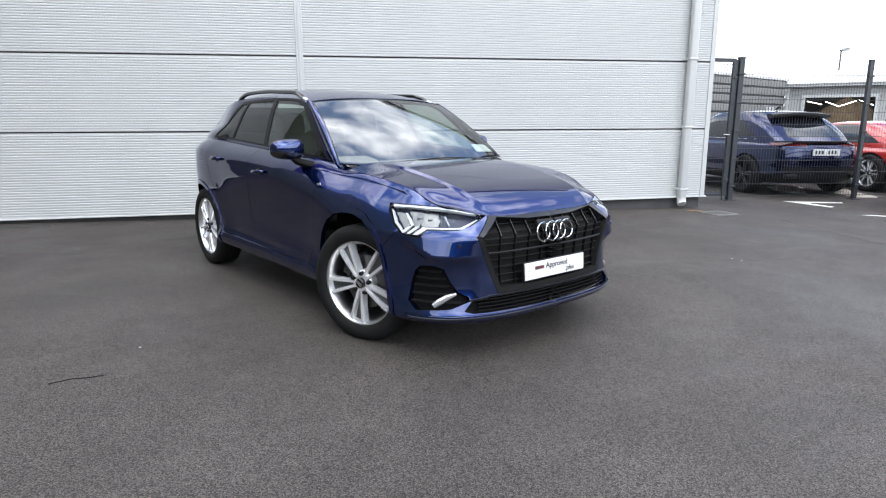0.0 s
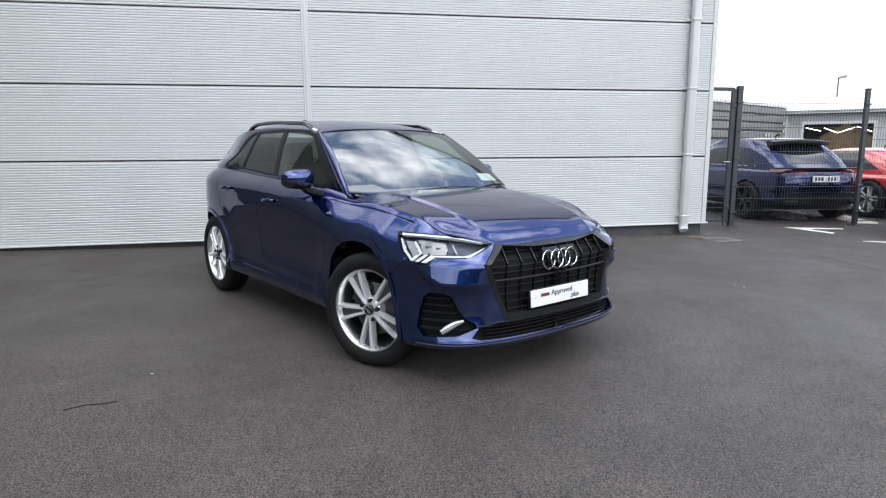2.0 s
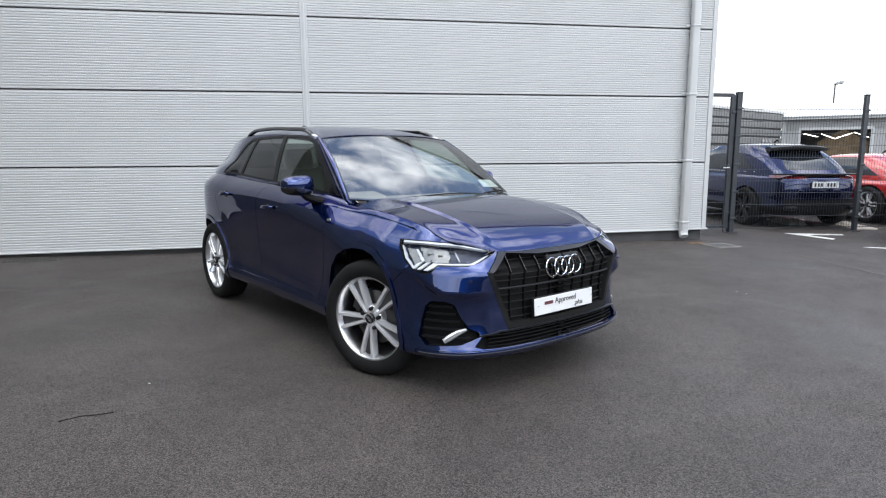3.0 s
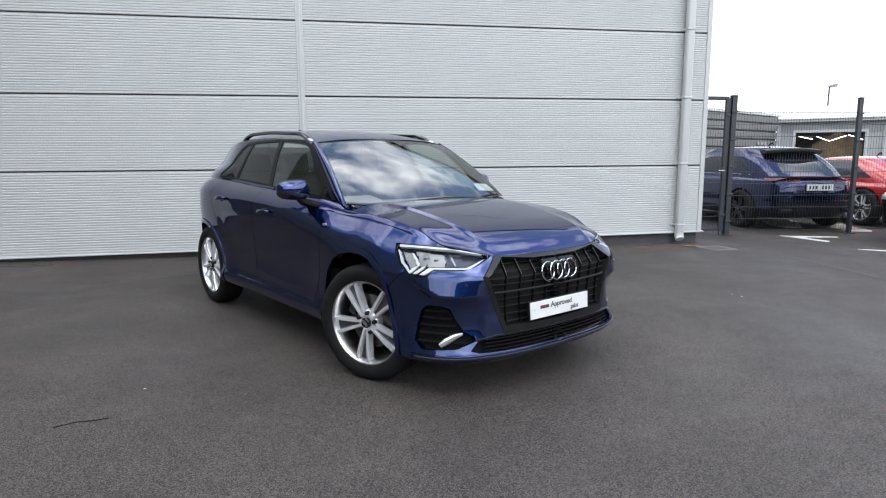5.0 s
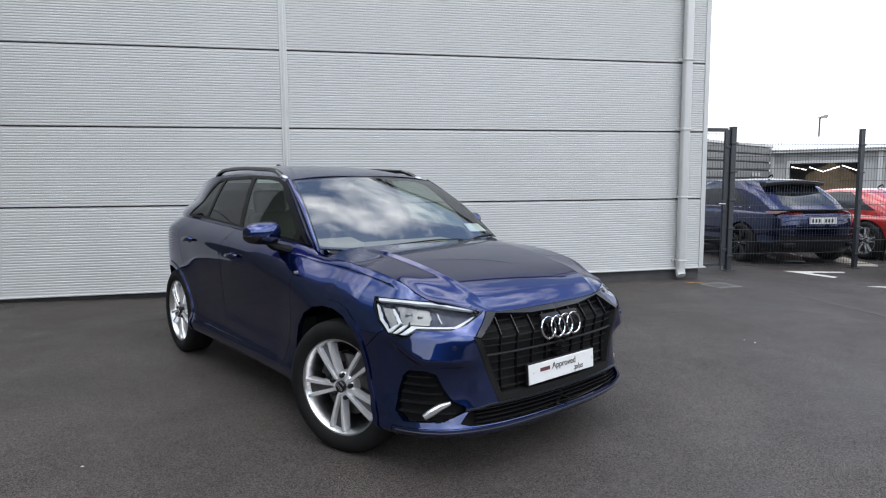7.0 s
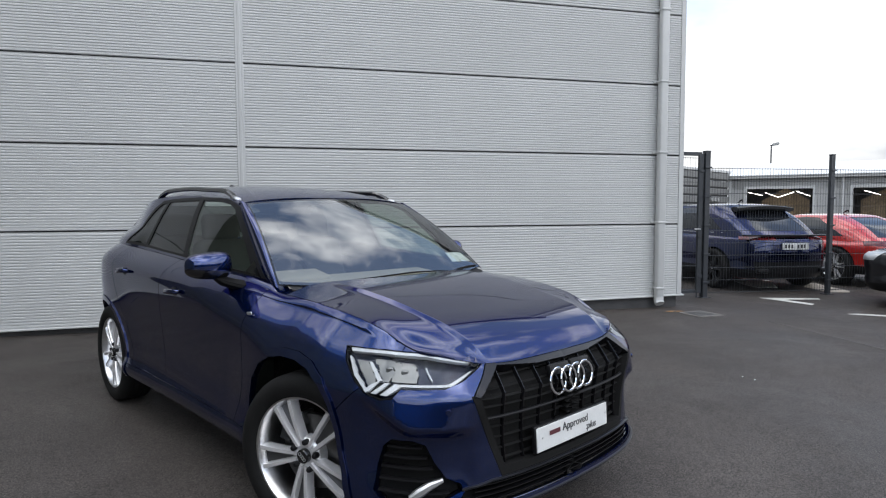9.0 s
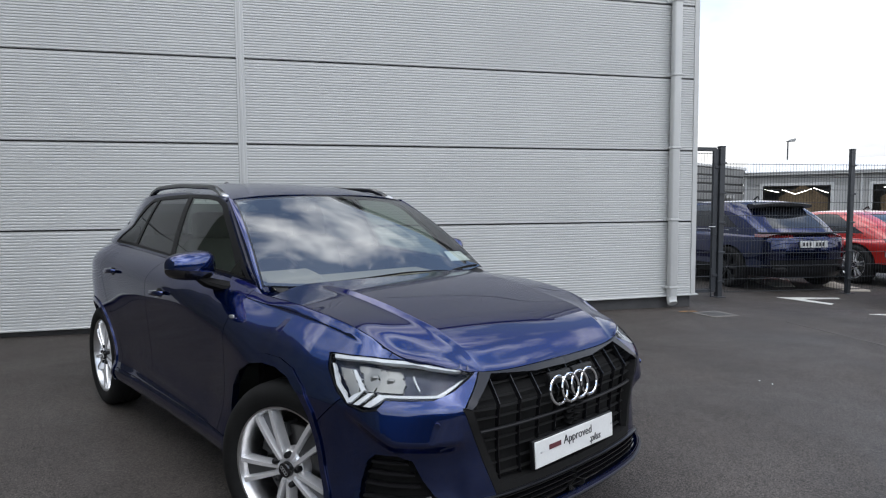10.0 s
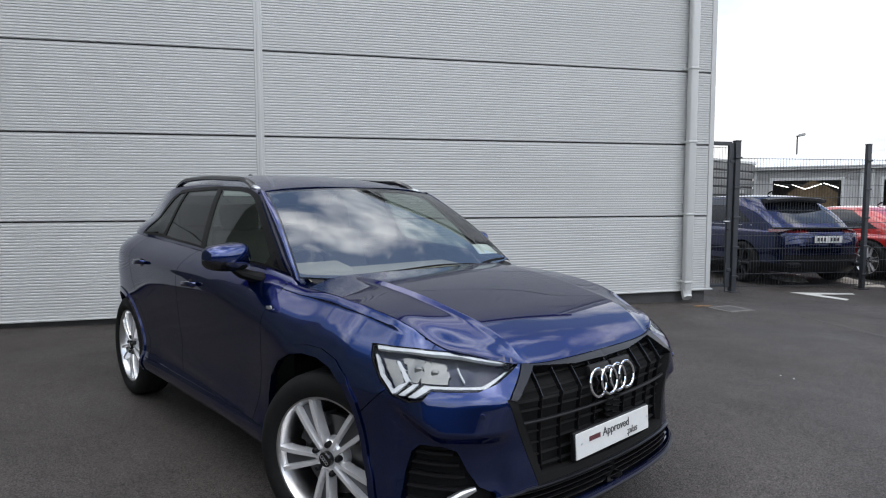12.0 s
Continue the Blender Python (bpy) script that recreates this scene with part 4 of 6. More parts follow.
    facets = {"facet_a": [(1.110, .834), (1.060, .832), (.985, .774), (1.005, .748), (1.06, .786)], "facet_b": [(1.035, .846), (.945, .846), (.922, .806), (.926, .778), (.972, .778)], "facet_c": [(.938, .845), (.830, .842), (.800, .800), (.810, .778), (.915, .778)]}
    slots = {"slot_a": [(.955, .772), (.936, .765), (.980, .727), (.994, .731)], "slot_b": [(.912, .767), (.890, .765), (.940, .724), (.958, .726)]}
    spread = lambda poly: [(s + .020 * float(ease(.60, 1.0, s)) + .014 * float(ease(1.0, 1.17, s)), z) for s, z in poly]
    facets, strips, slots = [{k: spread(v) for k, v in group.items()} for group in (facets, strips, slots)]
    fine = carve(np.arange(.46, 1.22, .02), np.linspace(.55, 1.0, 24), {"lamp": flank_poly(LAMP), **{k: flank_poly(v) for k, v in {**facets, **strips, **slots}.items()}})
    whole = [c for k, cs in fine.items() if k != "rest" for c in cs]
    for sign in (1, -1):
        flip = (lambda p: p) if sign > 0 else (lambda p: p * np.array([1, -1, 1]))
        form = lambda u, v, flip=flip: flip(flank_form(u, v))
        lamp = skin("headlamp", whole, form, LAMP_HOUSING, car, .01, 0, out=-.045, label="clear headlamp with white light strips")
        bm = bmesh.new()
        sweep(bm, [on_flank(sign * s, z, -.012) for s, z in dense(LAMP, .05)], .007, .007, up=(1, 0, 0), closed=True)
        part("lamp_edge", bm, MATT_BLACK, lamp, "black lamp surround")
        for k in strips:
            skin("light_strip", fine[k], form, LIGHT_GUIDE, lamp, .016, 0, out=-.005, label="white light guide")
        for k in slots:
            skin("slot", fine[k], form, MATT_BLACK, lamp, .01, 0, out=-.013, label="black slot between the light strips")
        for k in facets:
            skin("reflector", fine[k], form, REFLECTOR, lamp, .012, 0, out=-.030 if k != "facet_a" else -.022, label="silver reflector facet")
        for s, z, r in ((.978, .815, .015), (.892, .812, .014)):
            bm = bmesh.new()
            box(bm, (.014, r * 2.1, r * 1.7), bevel=.005)
            eye = part("projector", bm, REFLECTOR, lamp, "pale square projector lens")
            eye.location = on_flank(sign * s, z, -.033)
            eye.rotation_euler = (0, 0, -sign * .8)
        bm = bmesh.new()
        sweep(bm, [on_flank(sign * s, z, -.022) for s, z in ((.775, .826), (.765, .810), (.745, .782))], .006, .006)
        part("divider", bm, LIGHT_GUIDE, lamp)
        pane = skin("lamp_cover", whole, form, LAMP_GLASS, lamp, .004, .003, out=-.001)
        pane.visible_shadow = False
    # bonnet
    edge = [tuple(top_edge(np.array(s))[0]) for s in np.linspace(0, float(s_of_x(-.40)), 40)]
    rear = [(-.318 - .132 * (y / .76) ** 2, y) for y in np.linspace(edge[-1][1], -.1, 9)]
    across = lambda x, w: np.where(np.asarray(w) < .40, w * crease_y(x) / .40, w + crease_y(x) - .40)
    back_w = lambda x, y: y * .40 / float(crease_y(x)) if y < crease_y(x) else y - float(crease_y(x)) + .40
    outline = [(x, back_w(x, y)) for x, y in [(edge[0][0], -.1), *edge, *rear]]
    lines = np.concatenate([np.linspace(0, .38, 16), [.396, .400, .404, .412, .420, .424, .428], np.linspace(.445, .87, 20)])
    cells = carve(np.arange(-.5, .8, .025), lines, {"bonnet": outline})
    hood_form = lambda x, w: np.stack([x, -across(x, w), hood_z(x, across(x, w))], -1)
    skin("bonnet", cells["bonnet"], hood_form, PAINT, car, .02, .0025, mirror="join", label="long blue bonnet with two raised creases", angle=20)
    # cowl
    bm = bmesh.new()
    rows = [[bm.verts.new((-.285 - .125 * v * v - d, v * .74, 1.018 + .03 * v ** 4 + h)) for d, h in ((-.03, -.012), (.0, 0), (.04, .004), (.09, .02))] for v in np.linspace(-.93, .93, 21)]
    for a, b in zip(rows, rows[1:]):
        for k in range(3):
            bm.faces.new((a[k], a[k + 1], b[k + 1], b[k]))
    part("cowl", bm, SATIN_BLACK, car)
    # painted corners between the wings and the pillars' feet
    for sign in (1, -1):
        bm = bmesh.new()
        rows = []
        for x in np.linspace(-.33, -.74, 14):
            (ex, ey), zt = top_edge(s_of_x(x))
            lift = float(ease(-.36, -.47, x))
            rows.append([bm.verts.new((ex - .012 * k, -sign * (ey + .003 - .030 * k), float(zt) - .003 + lift * h)) for k, h in ((0, 0), (.5, .016), (1.2, .027), (2.6, .034))])
        for a, b in zip(rows, rows[1:]):
            for k in range(3):
                bm.faces.new((a[k], a[k + 1], b[k + 1], b[k]) if sign > 0 else (a[k], b[k], b[k + 1], a[k + 1]))
        part("pillar_foot", bm, PAINT, car)
    # cabin
    top_z = lambda x: roof_mid(x) - roof_drop(x)
    low_z = lambda x: top_edge(s_of_x(np.minimum(x, -.45)))[1] - .004
    cabin_form = lambda x, v: cabin(x, low_z(x) + (top_z(x) - low_z(x)) * v)
    cab_poly = lambda poly: [(x, (z - float(low_z(np.array(x)))) / float(top_z(np.array(x)) - low_z(np.array(x)))) for x, z in dense(poly, .06)]
    belt = [(x, float(belt_z(x)) + .012) for x in (-2.63, -2.5, -2.3, -2.0, -1.6, -1.2, -.9, -.68, -.55)]
    pillar = [(-.50, .7), (-.515, 1.06), (-.636, 1.157), (-.772, 1.257), (-.90, 1.349), (-1.03, 1.438), (-1.11, 1.470)]
    polys = {"drop": [(-.2, .7), *pillar, (-1.18, 2.2), (-.2, 2.2)], "back": [(-3.6, .7), (-3.36, .7), (-3.36, 1.15), (-2.98, 1.46), (-2.98, 2.2), (-3.6, 2.2)],
             "frame": [*belt, (-.655, 1.150), (-.792, 1.252), (-.92, 1.346), (-1.05, 1.440), (-1.2, 1.480), (-1.36, 1.496), (-1.7, 1.504), (-2.1, 1.499), (-2.30, 1.488), (-2.40, 1.44)],
             "front_glass": [(-.68, 1.090), (-.845, 1.242), (-1.0, 1.358), (-1.09, 1.424), (-1.2, 1.460), (-1.36, 1.477), (-1.600, 1.484), (-1.50, 1.141), (-1.2, 1.118)],
             "mirror_corner": [(-.60, 1.072), (-.76, 1.095), (-.70, 1.155)],
             "rear_glass": [(-1.660, 1.485), (-2.1, 1.480), (-2.17, 1.475), (-2.235, 1.178), (-1.9, 1.160), (-1.56, 1.144)],
             "quarter_glass": [(-2.205, 1.473), (-2.30, 1.462), (-2.36, 1.425), (-2.60, 1.196), (-2.275, 1.181)]}
    cells = carve(np.arange(-3.6, -.4, .035), np.linspace(0, 1, 20), {k: cab_poly(v) for k, v in polys.items()})
    skin("roof_side", cells["rest"], cabin_form, PAINT, car, .02, 0, mirror="both")
    skin("window_frame", cells["frame"], cabin_form, SATIN_BLACK, car, .02, 0, out=.001, mirror="both", label="black window frame")
    skin("mirror_corner", cells["mirror_corner"], cabin_form, GLOSS_BLACK, car, .02, 0, out=.002, mirror="both")
    for name, mat, label in (("front_glass", SIDE_GLASS, "clear greenish door window"), ("rear_glass", PRIVACY_GLASS, "dark tinted rear door window"), ("quarter_glass", PRIVACY_GLASS, "dark tinted quarter window")):
        skin("door_window" if name != "quarter_glass" else "quarter_window", cells[name], cabin_form, mat, car, .004, 0, out=-.004, mirror="both", label=label)
    # roof
    half = roof_half
    lead = [(-1.0 - .075 * k * k, k) for k in np.linspace(-.1, 1.1, 9)]
    cells = carve(np.arange(-3.06, -.9, .04), np.linspace(0, 1, 20), {"roof": [*lead, (-3.02, 1.1), (-3.02, -.1)]})
    skin("roof_panel", cells["roof"], roof, WET_PAINT, car, .02, 0, mirror="join", label="blue roof panel beaded with rain")
    # windscreen
    cells = carve(np.linspace(0, 1, 24), np.linspace(0, 1, 20), {"pane": [(-.1, .004), (.985, .004), (.985, .972), (-.1, .972)]})
    screen_form = lambda v, t: screen(-v, t)
    skin("windscreen_edge", cells["rest"], screen_form, GLOSS_BLACK, car, .006, 0, mirror="join")
    pane = skin("windscreen", cells["pane"], screen_form, SCREEN_GLASS, car, .004, 0, out=.001, mirror="join", label="windscreen mirroring sky and clouds")
    pane.visible_shadow = False
    # windscreen pillars
    for sign in (-1, 1):
        bm = bmesh.new()
        rows = []
        for t in np.linspace(-.03, 1, 16):
            a = screen(np.array(-1.0), np.array(t))
            z = 1.052 + (1.474 - 1.052) * t
            x = float(np.interp(z, [1.05, 1.157, 1.257, 1.349, 1.438, 1.470], [-.50, -.636, -.772, -.90, -1.03, -1.11]))
            b = cabin(np.array(x), np.array(z))
            row = []
            for k in np.linspace(0, 1, 7):
                p = a * (1 - k) + b * k
                bulge = .012 * math.sin(math.pi * k)
                row.append(bm.verts.new((p[0] + bulge * .55, (p[1] - bulge * .7) * -sign, p[2] + bulge * .5)))
            rows.append(row)
        for a, b in zip(rows, rows[1:]):
            for k in range(6):
                bm.faces.new((a[k], a[k + 1], b[k + 1], b[k]))
        part("windscreen_pillar", bm, PAINT, car)
    # tailgate
    bm = bmesh.new()
    rows = []
    for t in np.linspace(0, 1, 10):
        x, z = -3.36 + .38 * t, 1.15 + .31 * t
        y = float(-cabin(np.array(x), np.array(z))[1])
        rows.append([bm.verts.new((x - .07 * (1 - v * v) * (1 - .5 * t), y * v, z)) for v in np.linspace(-1, 1, 17)])
    for a, b in zip(rows, rows[1:]):
        for k in range(16):
            bm.faces.new((a[k], a[k + 1], b[k + 1], b[k]))
    part("rear_window", bm, PRIVACY_GLASS, car, "dark tinted rear window")
    # roof rails, aerial
    for sign in (-1, 1):
        bm = bmesh.new()
        xs = np.linspace(-1.19, -2.50, 27)
        u = (xs + 1.19) / -1.31
        lift = .044 * np.clip(np.minimum(u, 1 - u) / .13, 0, 1) ** .6 - .012
        pts = [(x, sign * (float(half(x)) - .028), float(roof(x, 1 - .028 / half(x))[2]) + .004 + l) for x, l in zip(xs, lift)]
        sweep(bm, pts, .036, .030)
        part("roof_rail", bm, GLOSS_BLACK, car, "gloss black roof rail")
        bm = bmesh.new()
        box(bm, (.06, .036, .02), (-1.175, sign * (float(half(-1.175)) - .028), float(roof(-1.175, .95)[2]) + .002), (0, 12, 0), bevel=.008)
        part("rail_end", bm, SILVER, car)
    bm = bmesh.new()
    sweep(bm, [(-2.40, 0, 1.580), (-2.46, 0, 1.596), (-2.51, 0, 1.612), (-2.54, 0, 1.615), (-2.56, 0, 1.57)], [.03, .035, .02, .012, .012], [.01, .03, .03, .02, .02])
    part("roof_aerial", bm, GLOSS_BLACK, car)
    # door handles, badges, mirrors
    for sign in (1, -1):
        for x, z in ((-1.335, .950), (-2.195, 1.008)):
            s = float(s_of_x(x))
            bm = bmesh.new()
            sweep(bm, [on_flank(sign * (s + d), z + d * -.05, o) for d, o in ((-.085, .006), (-.07, .026), (-.03, .034), (.03, .034), (.07, .028), (.085, .006))], .020, [.02, .026, .026, .026, .026, .02])
            handle = part("door_handle", bm, PAINT, car)
            bm = bmesh.new()
            sweep(bm, [on_flank(sign * (s + d), z + .012 + d * -.05, .036) for d in (-.06, -.03, 0, .03, .06)], .004, .005)
            part("chrome_strip", bm, CHROME, handle, "thin chrome strip")
            # flat black oval paints the shade behind the handle
            bm = bmesh.new()
            p = on_flank(sign * s, z, .001)
            bmesh.ops.create_uvsphere(bm, u_segments=16, v_segments=8, radius=1)
            for v in bm.verts:
                v.co = (p.x + v.co.x * .05, p.y + v.co.y * .004, p.z + v.co.z * .026)
            part("handle_shade", bm, SATIN_BLACK, handle)
        bm = bmesh.new()
        p = on_flank(sign * float(s_of_x(-.455)), .921, .003)
        box(bm, (.048, .006, .016), tuple(p), (0, -8, 0), bevel=.002)
        part("side_badge", bm, SILVER, car, "small silver wing badge")
        build_mirror(car, sign < 0)
    # plate
    plate = part("plate_carrier", box(bmesh.new(), (.02, .525, .108), (.803, -.010, .486), (0, -3, 0), bevel=.004), SATIN_BLACK, car)
    face = part("show_plate", box(bmesh.new(), (.006, .518, .100), (.816, -.010, .486), (0, -3, 0), bevel=.002), WHITE, plate, "white dealer plate with dark print")
    stand = pose(.8205, -.010, .486, 0, -3, 0) @ pose(0, 0, 0, 90, 0, 90)
    bar = part("name_bar", box(bmesh.new(), (.074, .019, .0016), bevel=.0005), INK_RED, face, "dark red printed bar")
    bar.matrix_local = stand @ pose(-.140, .014, 0)
    lettering("plate_words", "Approved", .047, INK, face, stand @ pose(-.086, .003, 0), "dark printed words")
    lettering("plate_words", ":plus", .043, INK, face, stand @ pose(.085, -.034, 0), "dark slanted printed words", .25)
    for y in (-.235, .235):
        dot = part("plate_screw", lathe(bmesh.new(), [(.0005, .002), (.004, .002), (.005, 0)], 10, axis="x"), SILVER, face)
        dot.location = (.8195, y, .492)
    # wipers, card behind the screen
    for pts in (((-.62, .026), (-.30, .052), (.066, .072), (.35, .058), (.52, .036)), ((.60, .036), (.78, .034), (.96, .018))):
        q, line = smooth_line(pts, 16)
        line = [screen(np.array(v), np.array(t)) + np.array((.004, 0, .006)) for v, t in line]
        bm = bmesh.new()
        sweep(bm, [tuple(p) for p in line], .007, [.003 + .006 * math.sin(math.pi * (k + 1) / 18) for k in range(16)])
        wiper = part("wiper", bm, SATIN_BLACK, car)
        bm = bmesh.new()
        sweep(bm, [(p[0] - .010, p[1], p[2] - .002) for p in line[2:]], .005, .006)
        part("wiper_blade", bm, RUBBER, wiper)
    card = [screen(np.array(v), np.array(t)) + np.array((-.012, 0, -.014)) for v, t in ((.725, .135), (.985, .095), (.955, .205), (.74, .235))]
    lift = [c + np.array((-.002, 0, -.003)) for c in card]
    plain("windscreen_card", card + lift, [(0, 1, 2, 3), (7, 6, 5, 4), (0, 4, 5, 1), (1, 5, 6, 2), (2, 6, 7, 3), (3, 7, 4, 0)], PALE, car, "pale card in the corner of the windscreen")
    # cabin inside
    bm = bmesh.new()
    box(bm, (.55, 1.28, .16), (-.68, 0, .93), (0, 4, 0), bevel=.05, segments=3)
    box(bm, (.20, .36, .07), (-.86, -.37, 1.02), (0, 10, 0), bevel=.03, segments=3)
    part("dashboard", bm, DASH, car)
    bm = bmesh.new()
    sweep(bm, [(0, .185 * math.cos(a), .185 * math.sin(a)) for a in np.linspace(0, 2 * math.pi, 32, endpoint=False)], .03, .028, up=(1, 0, 0), closed=True)
    box(bm, (.03, .34, .06), (0, 0, 0), bevel=.012)
    steer = part("steering_wheel", bm, SATIN_BLACK, car)
    steer.matrix_local = pose(-1.08, -.37, .98, 0, 24, 0)
    for y in (-.37, .37):
        for x, wide in ((-1.75, .50), (-2.55, .56)):
            bm = bmesh.new()
            box(bm, (.16, wide, .62), (x - .05, y, .92), (0, -16, 0), bevel=.06, segments=3, taper=(.75, .8))
            seat = part("seat", bm, CLOTH, car)
            part("seat_cushion", box(bmesh.new(), (.5, wide, .16), (x + .25, y, .58), bevel=.05, segments=3), CLOTH, seat)
            part("headrest", box(bmesh.new(), (.10, .26, .19), (x - .155, y, 1.30), (0, -10, 0), bevel=.045, segments=3), CLOTH, seat)
    bm = bmesh.new()
    box(bm, (2.75, 1.45, .06), (-1.95, 0, .42))
    box(bm, (.06, 1.5, .62), (-.42, 0, .68))
    part("cabin_floor", bm, MATT_BLACK, car)
    bm = bmesh.new()
    box(bm, (4.0, 1.04, .16), (-1.36, 0, .31), bevel=.04)
    part("underbody", bm, MATT_BLACK, car)
    # wheels and their arches
    for x, sign, turn in ((0, -1, 19), (-2.68, -1, 0), (0, 1, 19), (-2.68, 1, 0)):
        bm = bmesh.new()
        lathe(bm, [(.455, -.775), (.458, -.53), (.02, -.53)], 30, arc=math.pi)
        liner = part("wheel_liner", bm, MATT_BLACK, car)
        liner.matrix_local = pose(x - .01, 0, .345, 0, 0, 0) @ Matrix.Diagonal((1, -sign, 1, 1))
    first = build_wheel(car, ALLOY, "five twin-spoke silver alloy wheel on a black tyre", BARREL, SPOKE_WEB)
    wheels = [(first, pose(-.008, -.785, .358, 0, 0, 19) @ pose(0, 0, 0, 0, 43, 0))]
    for m in (pose(-2.68, -.785, .358, 0, 31, 0), pose(0, .785, .358, 0, 0, 199), pose(-2.68, .785, .358, 0, 20, 180)):
        wheels.append((copy_thing(first, m), m))
    for w, m in wheels:
        w.matrix_local = m
    return car


build_car()


# ---- fence and gate ----
def wire_panel(name, x0, x1, z0, z1, parent, pitch=0.05, rows=0.2):
    """A twin-wire mesh panel in the plane y = 0."""
    verts, faces = [], []

    def rod(a, b, r):
        i = len(verts)
        level = abs(a[2] - b[2]) < 1e-6
        for p in (a, b):
            for u, v in ((-r, -r), (r, -r), (r, r), (-r, r)):
                verts.append((p[0], p[1] + u, p[2] + v) if level else (p[0] + u, p[1] + v, p[2]))
        faces.extend([(i, i + 1, i + 5, i + 4), (i + 1, i + 2, i + 6, i + 5), (i + 2, i + 3, i + 7, i + 6), (i + 3, i, i + 4, i + 7), (i + 3, i + 2, i + 1, i), (i + 4, i + 5, i + 6, i + 7)])

    n = round((x1 - x0) / pitch)
    for i in range(n + 1):
        x = x0 + (x1 - x0) * i / n
        rod((x, 0, z0), (x, 0, z1), 0.0017)
    n = round((z1 - z0) / rows)
    for i in range(n + 1):
        z = z0 + 0.02 + (z1 - z0 - 0.04) * i / n
        for y in (-0.007, 0.007):
            rod((x0, y, z), (x1, y, z), 0.0036)
    return plain(name, verts, faces, FENCE_GREY, parent)


def fence_post(at, high, wide, label):
    post = thing("fence_post", pose(*at), label, "post", "fence posts")
    part("shaft", box(bmesh.new(), (wide, wide, high), (0, 0, high / 2), bevel=0.006), FENCE_GREY, post)
    part("cap", box(bmesh.new(), (wide + 0.006, wide + 0.006, 0.02), (0, 0, high + 0.008), bevel=0.005), FENCE_GREY, post)
    for k in range(5):
        part("clamp", box(bmesh.new(), (wide + 0.03, 0.02, 0.03), (0, -wide / 2 - 0.008, 0.25 + k * (high - 0.5) / 4), bevel=0.004), FENCE_GREY, post)
    part("base_plate", box(bmesh.new(), (wide + 0.08, wide + 0.08, 0.012), (0, 0, 0.006), bevel=0.003), FENCE_GREY, post)


def build_fence():
    fence_post((5.81, 5.48, 0), 2.36, 0.09, "stout anthracite steel gate post beside the warehouse")
    fence_post((8.10, 5.28, 0), 2.34, 0.07, "anthracite steel fence post carrying wire mesh")
    fence_post((10.75, 5.02, 0), 2.34, 0.07, "anthracite steel fence post carrying wire mesh")
    for (xa, ya), (xb, yb) in (((5.81, 5.48), (8.10, 5.28)), ((8.10, 5.28), (10.75, 5.02))):
        long, turn = math.hypot(xb - xa, yb - ya), math.degrees(math.atan2(yb - ya, xb - xa))
        mesh = thing("mesh_fence", pose(xa, ya, 0, 0, 0, turn), "dark twin-wire mesh fence panel between posts", "fence", "fence panels")
        wire_panel("wire_mesh", 0.06, long - 0.05, 0.06, 2.12, mesh)
    gate = thing("gate", pose(4.93, 5.49, 0), "closed anthracite gate leaf with wire mesh infill", "gate")
    for x, wide in ((0.02, 0.05), (0.782, 0.085)):
        part("upright", box(bmesh.new(), (wide, 0.05, 2.25), (x, 0, 0.08 + 1.125), bevel=0.005), FENCE_GREY, gate)
    for z, h in ((0.105, 0.05), (2.325, 0.06)):
        part("rail", box(bmesh.new(), (0.80 if z > 1 else 0.73, 0.046, h), (0.39, 0, z), bevel=0.005), FENCE_GREY, gate)
    wire_panel("wire_mesh", 0.05, 0.73, 0.12, 2.28, gate)
    part("lock_box", box(bmesh.new(), (0.06, 0.05, 0.18), (0.745, -0.03, 1.08), bevel=0.006), FENCE_GREY, gate)
    bm = bmesh.new()
    sweep(bm, [(0.735, -0.05, 1.12), (0.735, -0.09, 1.12), (0.66, -0.095, 1.12), (0.62, -0.095, 1.12)], 0.016, 0.016)
    part("lever_handle", bm, SILVER, gate)
    for z in (0.35, 2.05):
        part("hinge", box(bmesh.new(), (0.10, 0.03, 0.05), (0.81, -0.02, z), bevel=0.006), FENCE_GREY, gate)
    part("drop_bolt", lathe(bmesh.new(), [(.001, 0.0), (.009, 0.0), (.009, .45), (.001, .45)], 10, axis="z"), FENCE_GREY, gate).location = (0.73, -0.035, 0.01)


# ---- parked cars: x ahead of the rear bumper, y to the left ----
def soft_box(s, half_long, half_wide, power):
    a = np.asarray(s, float) * 2 * math.pi
    c, d = np.cos(a), np.sin(a)
    r = (np.abs(c) ** power + np.abs(d) ** power) ** (-1 / power)
    return -c * r * half_long, -d * r * half_wide


